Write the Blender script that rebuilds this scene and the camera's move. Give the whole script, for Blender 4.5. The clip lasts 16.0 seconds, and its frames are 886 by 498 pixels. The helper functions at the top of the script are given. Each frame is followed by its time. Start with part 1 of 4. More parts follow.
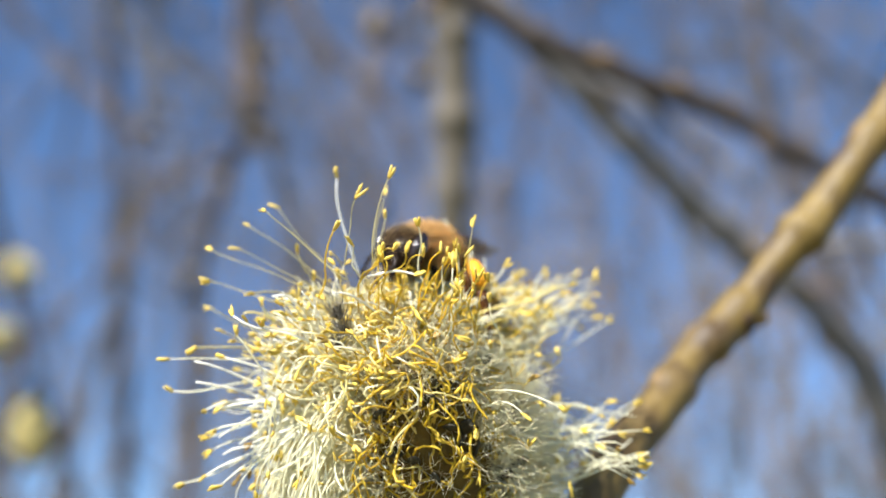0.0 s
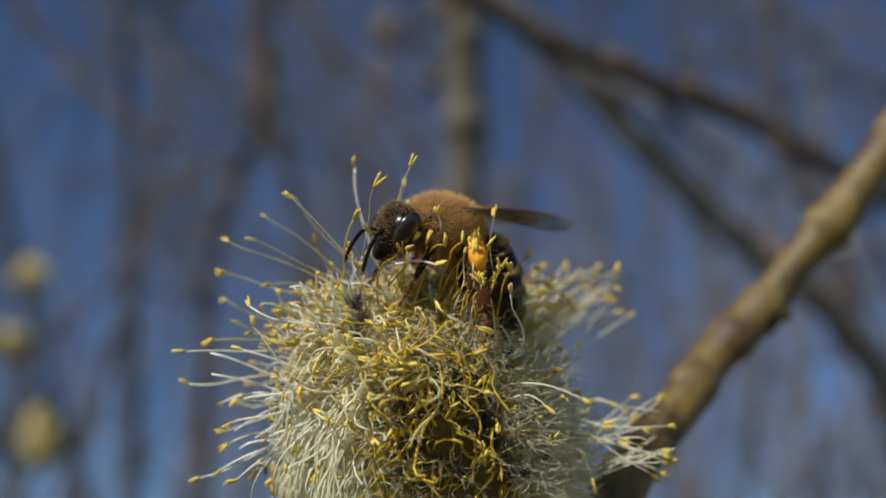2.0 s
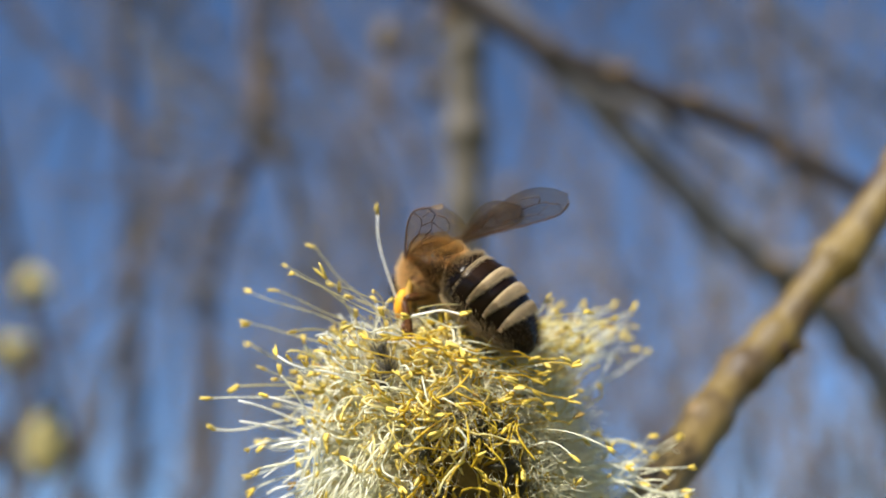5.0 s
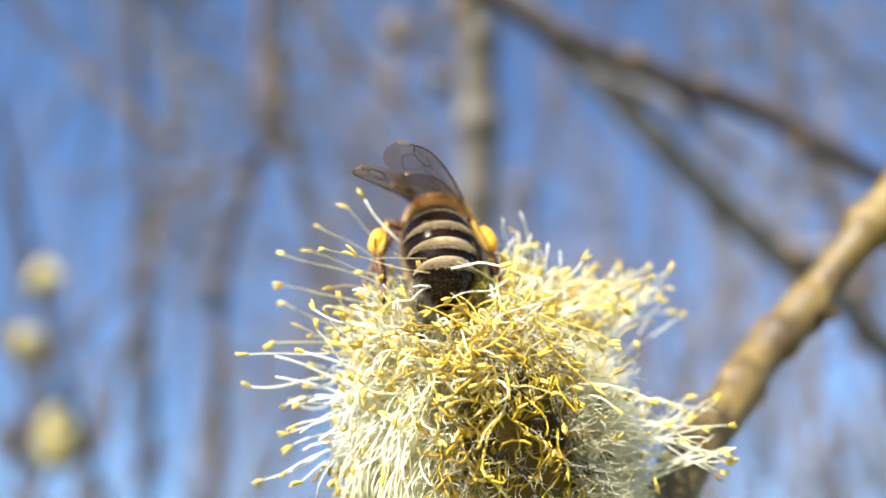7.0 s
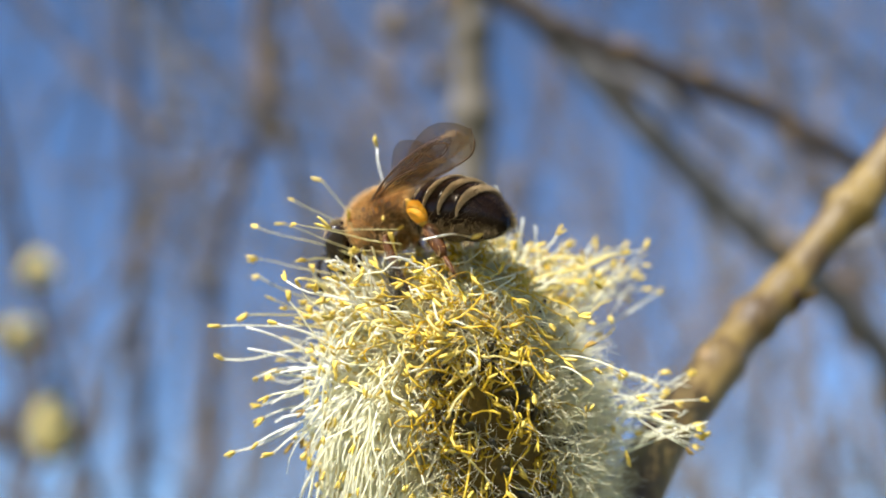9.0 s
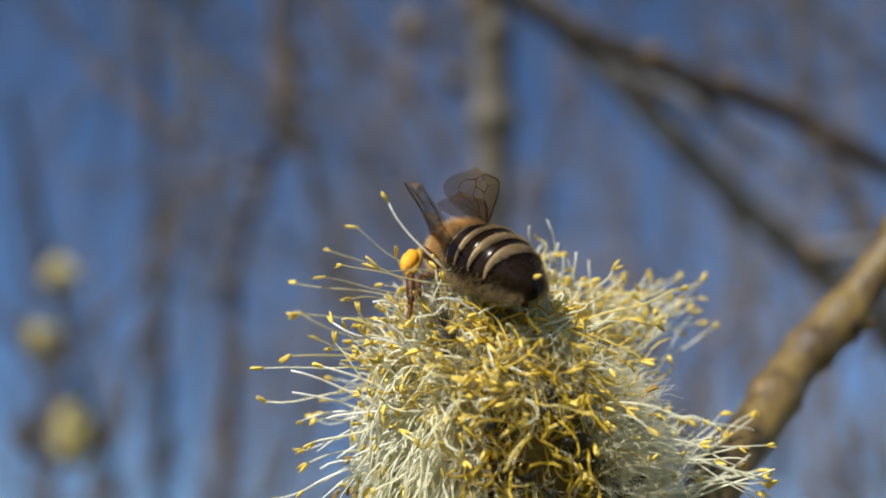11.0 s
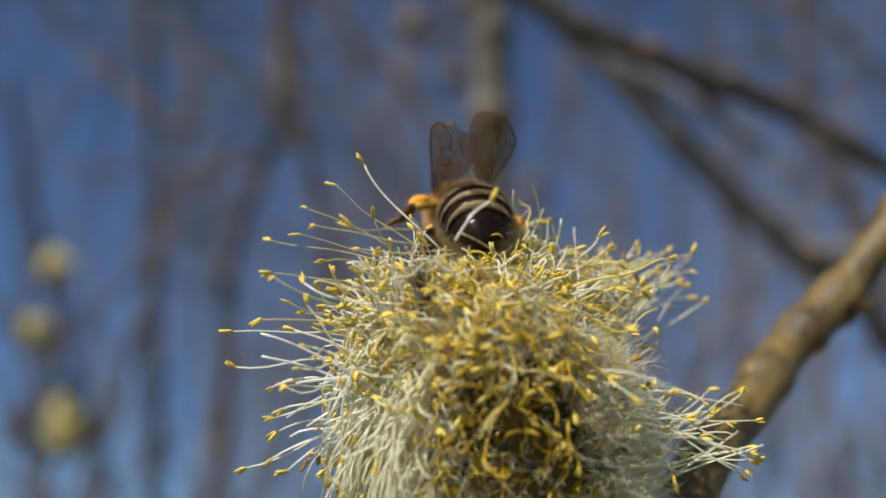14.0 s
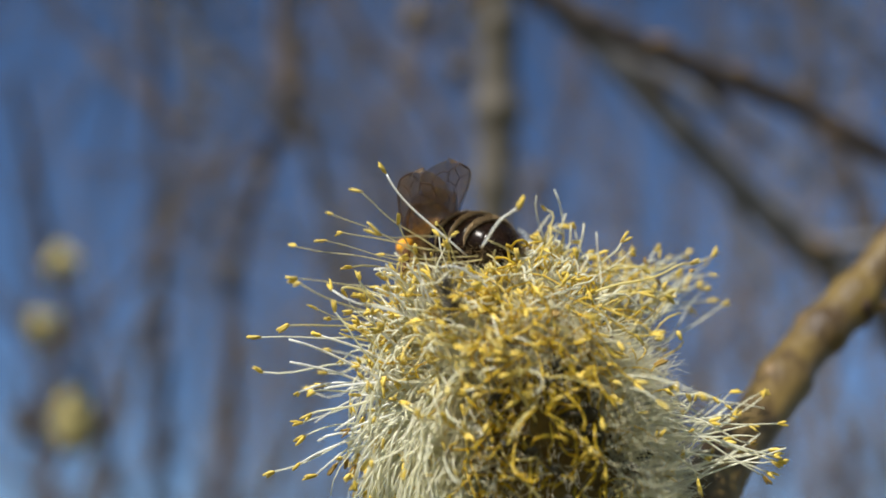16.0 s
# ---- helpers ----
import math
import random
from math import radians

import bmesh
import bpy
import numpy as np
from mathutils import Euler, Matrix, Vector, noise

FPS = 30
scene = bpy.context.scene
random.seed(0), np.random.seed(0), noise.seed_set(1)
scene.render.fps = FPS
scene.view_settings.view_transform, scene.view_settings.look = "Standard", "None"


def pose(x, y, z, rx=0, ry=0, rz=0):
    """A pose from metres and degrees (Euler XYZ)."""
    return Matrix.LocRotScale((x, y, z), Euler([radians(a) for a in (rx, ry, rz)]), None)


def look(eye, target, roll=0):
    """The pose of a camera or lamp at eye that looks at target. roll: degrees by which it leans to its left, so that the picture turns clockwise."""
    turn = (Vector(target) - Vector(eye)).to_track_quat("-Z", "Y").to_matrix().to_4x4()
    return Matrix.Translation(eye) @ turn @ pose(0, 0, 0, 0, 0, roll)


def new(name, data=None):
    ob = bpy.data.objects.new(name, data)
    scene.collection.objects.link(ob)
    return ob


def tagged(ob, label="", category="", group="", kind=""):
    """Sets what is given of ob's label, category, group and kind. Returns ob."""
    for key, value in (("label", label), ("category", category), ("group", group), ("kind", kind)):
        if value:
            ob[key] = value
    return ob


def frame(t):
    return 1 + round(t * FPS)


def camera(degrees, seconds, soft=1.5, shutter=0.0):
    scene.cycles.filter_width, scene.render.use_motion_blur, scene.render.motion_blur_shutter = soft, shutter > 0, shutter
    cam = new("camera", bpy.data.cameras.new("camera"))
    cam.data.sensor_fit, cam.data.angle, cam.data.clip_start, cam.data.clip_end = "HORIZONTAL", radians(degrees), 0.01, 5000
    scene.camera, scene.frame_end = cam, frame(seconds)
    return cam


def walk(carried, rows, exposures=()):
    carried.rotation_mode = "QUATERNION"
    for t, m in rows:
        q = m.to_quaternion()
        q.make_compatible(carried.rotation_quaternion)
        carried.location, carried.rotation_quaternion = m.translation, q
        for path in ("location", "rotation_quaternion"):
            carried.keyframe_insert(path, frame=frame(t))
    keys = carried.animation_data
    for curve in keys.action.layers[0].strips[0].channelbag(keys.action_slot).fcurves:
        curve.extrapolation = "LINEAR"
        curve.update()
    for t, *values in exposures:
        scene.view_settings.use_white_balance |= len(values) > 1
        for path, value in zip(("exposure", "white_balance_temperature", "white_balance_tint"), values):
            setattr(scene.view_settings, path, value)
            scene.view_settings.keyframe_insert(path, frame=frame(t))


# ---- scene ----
EYE, TILT = 1.5, 28.0
cam = camera(60.0, 16.0, soft=1.7, shutter=0.5)
# The lens is focused on the catkin five centimetres away, with a small pupil.
cam.data.dof.use_dof = True
cam.data.dof.focus_distance = 0.0434
cam.data.dof.aperture_fstop = 15.0
BASE = pose(0, 0, EYE, TILT, 0, 0)
ROWS = [
    (0, -0.01, 0.01, -0.02, -0.007, 0.005, 0.006),
    (0.5, 0.33, -0.07, -0.60, 0.033, -0.067, -0.240),
    (1, -0.48, 0.03, -0.90, 0.450, 0.095, -0.130),
    (1.5, -0.88, 0.41, -1.66, 0.678, 0.092, 0.192),
    (2, -0.67, 0.93, -0.93, 0.687, 0.415, 0.076),
    (2.5, -1.06, 1.02, -1.80, 0.532, 0.083, 0.068),
    (3, -2.00, 0.37, -0.66, 0.906, -0.004, -0.283),
    (3.5, -1.89, -0.26, 1.28, 0.958, 0.181, -0.264),
    (6, -2.22, 0.38, 1.63, 0.479, 0.731, -0.365),
    (6.5, -2.67, 0.40, -0.65, 0.464, 0.401, -0.187),
    (7, -3.81, 0.60, -0.77, 1.327, 0.385, -0.421),
    (7.5, -3.40, 0.86, 0.15, 1.226, 0.339, -0.293),
    (8, -3.30, 0.66, 0.95, 1.451, 0.152, -0.860),
    (8.5, -2.01, 0.29, 0.24, 1.003, 0.213, -0.393),
    (9, -2.46, 0.69, -2.11, 1.002, -0.021, -0.102),
    (9.5, -3.84, 1.43, -0.05, 1.739, 0.018, -0.617),
    (12, -4.74, 3.27, -0.21, 2.218, 0.161, -0.100),
    (12.5, -4.89, 2.72, -0.28, 1.881, 0.078, -0.145),
    (13, -4.10, 2.61, 0.79, 1.610, 0.233, -0.278),
    (13.5, -3.46, 2.88, -0.05, 1.801, 0.360, 0.190),
    (14, -3.50, 4.56, -2.11, 2.106, 0.106, 0.714),
    (14.5, -3.69, 3.92, 0.15, 2.654, -0.048, 0.535),
    (15, -3.95, 3.21, -0.11, 1.904, -0.234, 0.852),
    (15.5, -4.66, 3.57, -0.42, 2.295, -0.390, 0.380),
    (16, -4.70, 4.09, -1.45, 2.392, -0.328, 0.480),
]
EXPOSURES = [(0, 1.23), (0.5, 1.09), (1, 0.34), (1.5, 0.17), (2, -0.04), (2.5, -0.13), (3, 0.17), (3.5, 0.48), (6, 0.98), (6.5, 1.17), (7, 1.57), (7.5, 1.77), (8, 1.63), (8.5, 1.57), (9, 1.19), (9.5, 0.71), (12, 0.43), (12.5, 0.5), (13, 0.63), (13.5, 0.64), (14, 0.23), (14.5, 0.72), (15, 1.04), (15.5, 0.47), (16, 0.32)]
walk(cam, [(t, BASE @ pose(x / 1000, y / 1000, z / 1000, 90 + pitch, 0, yaw) @ pose(0, 0, 0, 0, 0, roll)) for t, x, y, z, yaw, pitch, roll in ROWS], EXPOSURES)

# ---- light ----
SUN_AZ, SUN_EL = radians(-144.0), radians(38.0)  # azimuth from +y towards +x
world = bpy.data.worlds.new("sky")
scene.world = world
world.use_nodes = True
wn = world.node_tree.nodes
sky = wn.new("ShaderNodeTexSky")
sky.sky_type = "NISHITA"
sky.sun_disc = False
sky.sun_elevation, sky.sun_rotation = SUN_EL, SUN_AZ
sky.altitude = 1200
sky.air_density, sky.dust_density, sky.ozone_density = 1.0, 0.0, 6.2
wn["Background"].inputs["Strength"].default_value = 0.084
world.node_tree.links.new(sky.outputs["Color"], wn["Background"].inputs["Color"])
sun_data = bpy.data.lights.new("sun", "SUN")
sun_data.energy, sun_data.angle, sun_data.color = 5.0, radians(0.53), (1.0, 0.955, 0.89)
sun = new("sun", sun_data)
to_sun = Vector((math.sin(SUN_AZ) * math.cos(SUN_EL), math.cos(SUN_AZ) * math.cos(SUN_EL), math.sin(SUN_EL)))
sun.matrix_basis = look(to_sun * 20, (0, 0, 0))


# ---- materials ----
def material(name, colour, rough=0.6, other=None, scale=200.0, amount=0.5, bump=0.0, bump_scale=None, spread=0.0, through_light=0.0,
             metal=0.0, coat=0.0, sheen=0.0, stretch=(1, 1, 1), fine=None, gloss=0.35, mixed=None):
    """A surface with mottling between two colours, fine relief, a spread of tone from piece to piece and, for thin tissue, light that passes through."""
    m = bpy.data.materials.new(name)
    m.use_nodes = True
    n, l = m.node_tree.nodes, m.node_tree.links
    b = n["Principled BSDF"]
    b.inputs["Roughness"].default_value = rough
    b.inputs["Metallic"].default_value = metal
    b.inputs["Coat Weight"].default_value = coat
    b.inputs["Sheen Weight"].default_value = sheen
    b.inputs["Specular IOR Level"].default_value = gloss
    co = n.new("ShaderNodeTexCoord")
    mp = n.new("ShaderNodeMapping")
    mp.inputs["Scale"].default_value = stretch
    l.new(co.outputs["Object"], mp.inputs["Vector"])
    tex = n.new("ShaderNodeTexNoise")
    tex.inputs["Scale"].default_value, tex.inputs["Detail"].default_value = scale, 4.0
    l.new(mp.outputs["Vector"], tex.inputs["Vector"])
    ramp = n.new("ShaderNodeValToRGB")
    ramp.color_ramp.elements[0].position, ramp.color_ramp.elements[1].position = 0.5 - amount / 2, 0.5 + amount / 2
    ramp.color_ramp.elements[0].color = (*colour, 1)
    ramp.color_ramp.elements[1].color = (*(other or colour), 1)
    l.new(tex.outputs["Fac"], ramp.inputs["Fac"])
    out = ramp.outputs["Color"]
    if spread:
        geo, info = n.new("ShaderNodeNewGeometry"), n.new("ShaderNodeObjectInfo")
        add = n.new("ShaderNodeMath")
        add.operation = "ADD"
        l.new(geo.outputs["Random Per Island"], add.inputs[0])
        l.new(info.outputs["Random"], add.inputs[1])
        wrap = n.new("ShaderNodeMath")
        wrap.operation = "FRACT"
        l.new(add.outputs[0], wrap.inputs[0])
        rng = n.new("ShaderNodeMapRange")
        rng.inputs["To Min"].default_value, rng.inputs["To Max"].default_value = 1 - spread, 1 + spread
        l.new(wrap.outputs[0], rng.inputs["Value"])
        hsv = n.new("ShaderNodeHueSaturation")
        l.new(rng.outputs["Result"], hsv.inputs["Value"])
        l.new(out, hsv.inputs["Color"])
        out = hsv.outputs["Color"]
        if mixed:
            turn, part_ = n.new("ShaderNodeMath"), n.new("ShaderNodeMath")
            turn.operation, part_.operation = "MULTIPLY", "FRACT"
            turn.inputs[1].default_value = 7.31
            l.new(wrap.outputs[0], turn.inputs[0])
            l.new(turn.outputs[0], part_.inputs[0])
            blend = n.new("ShaderNodeMix")
            blend.data_type = "RGBA"
            l.new(part_.outputs[0], blend.inputs[0])
            l.new(out, blend.inputs[6])
            blend.inputs[7].default_value = (*mixed, 1)
            out = blend.outputs[2]
    l.new(out, b.inputs["Base Color"])
    if bump:
        t2 = n.new("ShaderNodeTexNoise")
        t2.inputs["Scale"].default_value, t2.inputs["Detail"].default_value = bump_scale or scale * 3, 5.0
        l.new(mp.outputs["Vector"], t2.inputs["Vector"])
        bp = n.new("ShaderNodeBump")
        bp.inputs["Strength"].default_value, bp.inputs["Distance"].default_value = bump, fine or 0.0002
        l.new(t2.outputs["Fac"], bp.inputs["Height"])
        l.new(bp.outputs["Normal"], b.inputs["Normal"])
    if through_light:
        tr, mix = n.new("ShaderNodeBsdfTranslucent"), n.new("ShaderNodeMixShader")
        l.new(out, tr.inputs["Color"])
        mix.inputs["Fac"].default_value = through_light
        l.new(b.outputs["BSDF"], mix.inputs[1])
        l.new(tr.outputs["BSDF"], mix.inputs[2])
        l.new(mix.outputs["Shader"], n["Material Output"].inputs["Surface"])
    return m


def wing_material():
    """Clear brownish membrane, part see-through, with a soft sheen."""
    m = bpy.data.materials.new("wing_membrane")
    m.use_nodes = True
    n, l = m.node_tree.nodes, m.node_tree.links
    b = n["Principled BSDF"]
    b.inputs["Roughness"].default_value = 0.28
    tex, ramp, co = n.new("ShaderNodeTexNoise"), n.new("ShaderNodeValToRGB"), n.new("ShaderNodeTexCoord")
    l.new(co.outputs["Object"], tex.inputs["Vector"])
    tex.inputs["Scale"].default_value = 500.0
    ramp.color_ramp.elements[0].color, ramp.color_ramp.elements[1].color = (0.17, 0.10, 0.045, 1), (0.32, 0.22, 0.12, 1)
    l.new(tex.outputs["Fac"], ramp.inputs["Fac"])
    l.new(ramp.outputs["Color"], b.inputs["Base Color"])
    bump, t2 = n.new("ShaderNodeBump"), n.new("ShaderNodeTexNoise")
    t2.inputs["Scale"].default_value = 900.0
    l.new(co.outputs["Object"], t2.inputs["Vector"])
    bump.inputs["Strength"].default_value, bump.inputs["Distance"].default_value = 0.4, 0.00015
    l.new(t2.outputs["Fac"], bump.inputs["Height"])
    l.new(bump.outputs["Normal"], b.inputs["Normal"])
    clear, mix = n.new("ShaderNodeBsdfTransparent"), n.new("ShaderNodeMixShader")
    clear.inputs["Color"].default_value = (0.93, 0.9, 0.85, 1)
    mix.inputs["Fac"].default_value = 0.79
    l.new(b.outputs["BSDF"], mix.inputs[1])
    l.new(clear.outputs["BSDF"], mix.inputs[2])
    l.new(mix.outputs["Shader"], n["Material Output"].inputs["Surface"])
    return m


FILAMENT_PALE = material("filament_pale", (0.95, 0.94, 0.84), 0.24, (0.92, 0.90, 0.66), 400, 0.6, spread=0.08, through_light=0.5, gloss=0.6, mixed=(0.93, 0.91, 0.72))
FILAMENT_GOLD = material("filament_gold", (0.75, 0.53, 0.025), 0.26, (0.68, 0.50, 0.05), 500, 0.6, spread=0.22, through_light=0.42, gloss=0.42, mixed=(0.78, 0.59, 0.09))
FILAMENT_WHITE = material("filament_white", (0.97, 0.97, 0.92), 0.2, (0.96, 0.95, 0.86), 400, 0.6, spread=0.04, through_light=0.45, gloss=0.7)
FILAMENT_CREAM = material("filament_cream", (0.88, 0.78, 0.34), 0.25, (0.90, 0.84, 0.50), 450, 0.6, spread=0.10, through_light=0.5, gloss=0.55, mixed=(0.86, 0.72, 0.20))
TUFT = material("grey_bract_hair", (0.30, 0.28, 0.24), 0.5, (0.18, 0.165, 0.14), 300, 0.5, spread=0.3, through_light=0.4)
FILAMENT_DULL = material("filament_dull", (0.70, 0.64, 0.36), 0.3, (0.60, 0.54, 0.26), 400, 0.6, spread=0.15, through_light=0.6, gloss=0.5)
ANTHER = material("anther_yellow", (0.72, 0.54, 0.09), 0.6, (0.60, 0.42, 0.04), 3000, 0.6, bump=0.6, bump_scale=7000, fine=0.00006, spread=0.25, mixed=(0.74, 0.56, 0.13))
ANTHER_SPENT = material("anther_spent", (0.40, 0.26, 0.05), 0.7, (0.24, 0.14, 0.03), 3000, 0.7, bump=0.6, bump_scale=8000, fine=0.00005, spread=0.3)
SILK = material("silky_hair", (0.96, 0.93, 0.77), 0.4, (0.95, 0.91, 0.69), 300, 0.5, spread=0.06, through_light=0.62)
CORE = material("catkin_core", (0.21, 0.14, 0.03), 0.8, (0.08, 0.05, 0.016), 900, 0.7, bump=0.9, bump_scale=2500, fine=0.0003)
BRACT = material("bract_dark", (0.025, 0.022, 0.018), 0.75, (0.10, 0.09, 0.06), 2500, 0.6, bump=0.8, bump_scale=6000, fine=0.0001)
CHITIN = material("dark_chitin", (0.008, 0.0045, 0.0025), 0.22, (0.022, 0.011, 0.005), 900, 0.7, bump=0.12, bump_scale=7000, fine=0.00003, gloss=0.13)
BAND = material("pale_felt_band", (0.46, 0.335, 0.17), 0.85, (0.36, 0.25, 0.12), 2500, 0.6, bump=0.5, bump_scale=12000, fine=0.00005, sheen=0.3, stretch=(3, 1, 3))
THORAX_SKIN = material("thorax_skin", (0.05, 0.03, 0.015), 0.6, (0.09, 0.055, 0.028), 2000, 0.6, bump=0.5, bump_scale=9000, fine=0.00005)
BEE_HAIR = material("bee_hair", (0.86, 0.58, 0.23), 0.5, (0.74, 0.48, 0.18), 500, 0.6, spread=0.3, through_light=0.5, mixed=(0.86, 0.66, 0.36))
BAND_HAIR = material("pale_bee_hair", (0.56, 0.42, 0.23), 0.5, (0.46, 0.33, 0.16), 500, 0.6, spread=0.3, through_light=0.4)
DARK_HAIR = material("dark_bee_hair", (0.11, 0.075, 0.04), 0.5, (0.06, 0.04, 0.022), 500, 0.6, spread=0.3, through_light=0.2)
EYE_BLACK = material("compound_eye", (0.012, 0.008, 0.006), 0.18, (0.03, 0.018, 0.012), 2500, 0.5, bump=0.12, bump_scale=22000, fine=0.00002, coat=0.4)
LEG = material("leg_brown", (0.11, 0.04, 0.010), 0.4, (0.05, 0.02, 0.007), 1500, 0.6, bump=0.4, bump_scale=9000, fine=0.00005, gloss=0.2)
POLLEN = material("pollen_orange", (0.86, 0.31, 0.008), 0.6, (0.86, 0.42, 0.02), 2500, 0.6, bump=0.7, bump_scale=6000, fine=0.00008)
POLLEN_DUST = material("pollen_dusted_leg", (0.66, 0.44, 0.06), 0.8, (0.36, 0.18, 0.04), 3000, 0.7, bump=0.8, bump_scale=9000, fine=0.00008)
VEIN = material("wing_vein", (0.07, 0.035, 0.016), 0.45, (0.12, 0.06, 0.03), 1500, 0.5)
WING = wing_material()
BARK = material("willow_bark", (0.185, 0.125, 0.034), 0.5, (0.06, 0.036, 0.016), 420, 0.3, bump=0.9, bump_scale=1300, fine=0.0003, stretch=(1, 1, 0.35))
BUD = material("bud_scale", (0.25, 0.165, 0.07), 0.5, (0.11, 0.06, 0.028), 420, 0.6, bump=0.5, bump_scale=1800, fine=0.0002)
SCAR = material("leaf_scar", (0.035, 0.02, 0.013), 0.8, (0.09, 0.05, 0.03), 800, 0.6, bump=0.8, bump_scale=2600, fine=0.0003)
BARK_GREY = material("grey_bark", (0.115, 0.10, 0.105), 0.8, (0.065, 0.058, 0.062), 90, 0.6, bump=0.7, bump_scale=400, fine=0.001, stretch=(1, 1, 0.4))
BARK_BROWN = material("brown_bark", (0.165, 0.125, 0.10), 0.8, (0.09, 0.068, 0.058), 90, 0.6, bump=0.7, bump_scale=400, fine=0.001, stretch=(1, 1, 0.4))
BARK_OLIVE = material("olive_bark", (0.152, 0.130, 0.100), 0.75, (0.092, 0.080, 0.062), 70, 0.6, bump=0.6, bump_scale=300, fine=0.001, stretch=(1, 1, 0.4))
BARK_DARK = material("dark_twig_bark", (0.068, 0.054, 0.05), 0.75, (0.036, 0.029, 0.028), 120, 0.6, bump=0.6, bump_scale=500, fine=0.0006)
FAR_TWIG = material("far_twig_bark", (0.17, 0.145, 0.135), 0.75, (0.10, 0.087, 0.082), 60, 0.6, spread=0.35)
FADED = material("faded_catkin_tan", (0.27, 0.205, 0.105), 0.85, (0.19, 0.135, 0.07), 200, 0.6, spread=0.2, through_light=0.2)
FLUFF = material("far_catkin_yellow", (0.70, 0.60, 0.27), 0.85, (0.52, 0.44, 0.18), 200, 0.6, spread=0.2, through_light=0.3)
BARK_PALE = material("pale_grey_bark", (0.17, 0.165, 0.17), 0.8, (0.11, 0.105, 0.11), 90, 0.6, bump=0.7, bump_scale=400, fine=0.001, stretch=(1, 1, 0.4))
GROUND = material("meadow_ground", (0.10, 0.12, 0.04), 0.95, (0.17, 0.13, 0.07), 1.3, 0.6, bump=0.8, bump_scale=18, fine=0.03)


# ---- mesh helpers ----
class Geo:
    """Collects vertices and faces, then links them as one mesh."""

    def __init__(self):
        self.v, self.f = [], []

    def add(self, verts, faces):
        k = len(self.v)
        self.v.extend(verts)
        self.f.extend(tuple(i + k for i in f) for f in faces)
        return self

    def tube(self, pts, radii, sides=5, squash=1.0):
        """A closed tube along pts; squash flattens it across."""
        pts = [Vector(p) for p in pts]
        n = len(pts)
        verts, faces, side = [], [], None
        for i, p in enumerate(pts):
            t = (pts[min(i + 1, n - 1)] - pts[max(i - 1, 0)]).normalized()
            if side is None:
                side = t.cross(Vector((0, 0, 1)) if abs(t.z) < 0.9 else Vector((1, 0, 0))).normalized()
            side = (side - t * side.dot(t)).normalized()
            up = t.cross(side)
            for k in range(sides):
                a = 2 * math.pi * k / sides
                verts.append(tuple(p + (side * math.cos(a) + up * (math.sin(a) * squash)) * radii[i]))
        for i in range(n - 1):
            for k in range(sides):
                a, b = i * sides + k, i * sides + (k + 1) % sides
                faces.append((a, b, b + sides, a + sides))
        faces.append(tuple(reversed(range(sides))))
        faces.append(tuple((n - 1) * sides + k for k in range(sides)))
        return self.add(verts, faces)

    def blob(self, centre, axes, rings=5, sides=8, rough=0.0, rng=random):
        """An ellipsoid with three axis vectors, its surface uneven by rough."""
        c, (a, b, d) = Vector(centre), [Vector(q) for q in axes]
        verts, faces = [tuple(c + d)], []
        for i in range(1, rings):
            th = math.pi * i / rings
            for k in range(sides):
                ph = 2 * math.pi * k / sides
                w = 1 + rough * (rng.random() - 0.5)
                verts.append(tuple(c + (a * (math.sin(th) * math.cos(ph)) + b * (math.sin(th) * math.sin(ph)) + d * math.cos(th)) * w))
        verts.append(tuple(c - d))
        last = len(verts) - 1
        for k in range(sides):
            j = (k + 1) % sides
            faces.append((0, 1 + k, 1 + j))
            for i in range(rings - 2):
                p, q = 1 + i * sides + k, 1 + i * sides + j
                faces.append((p, p + sides, q + sides, q))
            p, q = 1 + (rings - 2) * sides + k, 1 + (rings - 2) * sides + j
            faces.append((p, last, q))
        return self.add(verts, faces)

    def loft(self, rings_, close=True):
        """Faces between equal rings of points."""
        s = len(rings_[0])
        verts = [tuple(p) for r in rings_ for p in r]
        faces = [(i * s + k, i * s + (k + 1) % s, (i + 1) * s + (k + 1) % s, (i + 1) * s + k) for i in range(len(rings_) - 1) for k in range(s)]
        if close:
            faces += [tuple(reversed(range(s))), tuple((len(rings_) - 1) * s + k for k in range(s))]
        return self.add(verts, faces)


def part(name, geo, mat, parent=None, label="", kind="", smooth=True, unit=0.001):
    """Links what geo holds (in millimetres) as one mesh object under parent."""
    me = bpy.data.meshes.new(name)
    me.from_pydata([(x * unit, y * unit, z * unit) for x, y, z in geo.v], [], geo.f)
    me.materials.append(mat)
    if smooth:
        me.polygons.foreach_set("use_smooth", [True] * len(me.polygons))
    me.update()
    ob = new(name, me)
    ob.parent = parent
    return tagged(ob, label, "", "", kind)


def thing(name, m, label, category, group=""):
    ob = new(name)
    ob.empty_display_size = 0.01
    ob.matrix_basis = m
    return tagged(ob, label, category, group)


def rand_dir(rng):
    z, a = rng.uniform(-1, 1), rng.uniform(0, 2 * math.pi)
    s = math.sqrt(1 - z * z)
    return Vector((s * math.cos(a), s * math.sin(a), z))


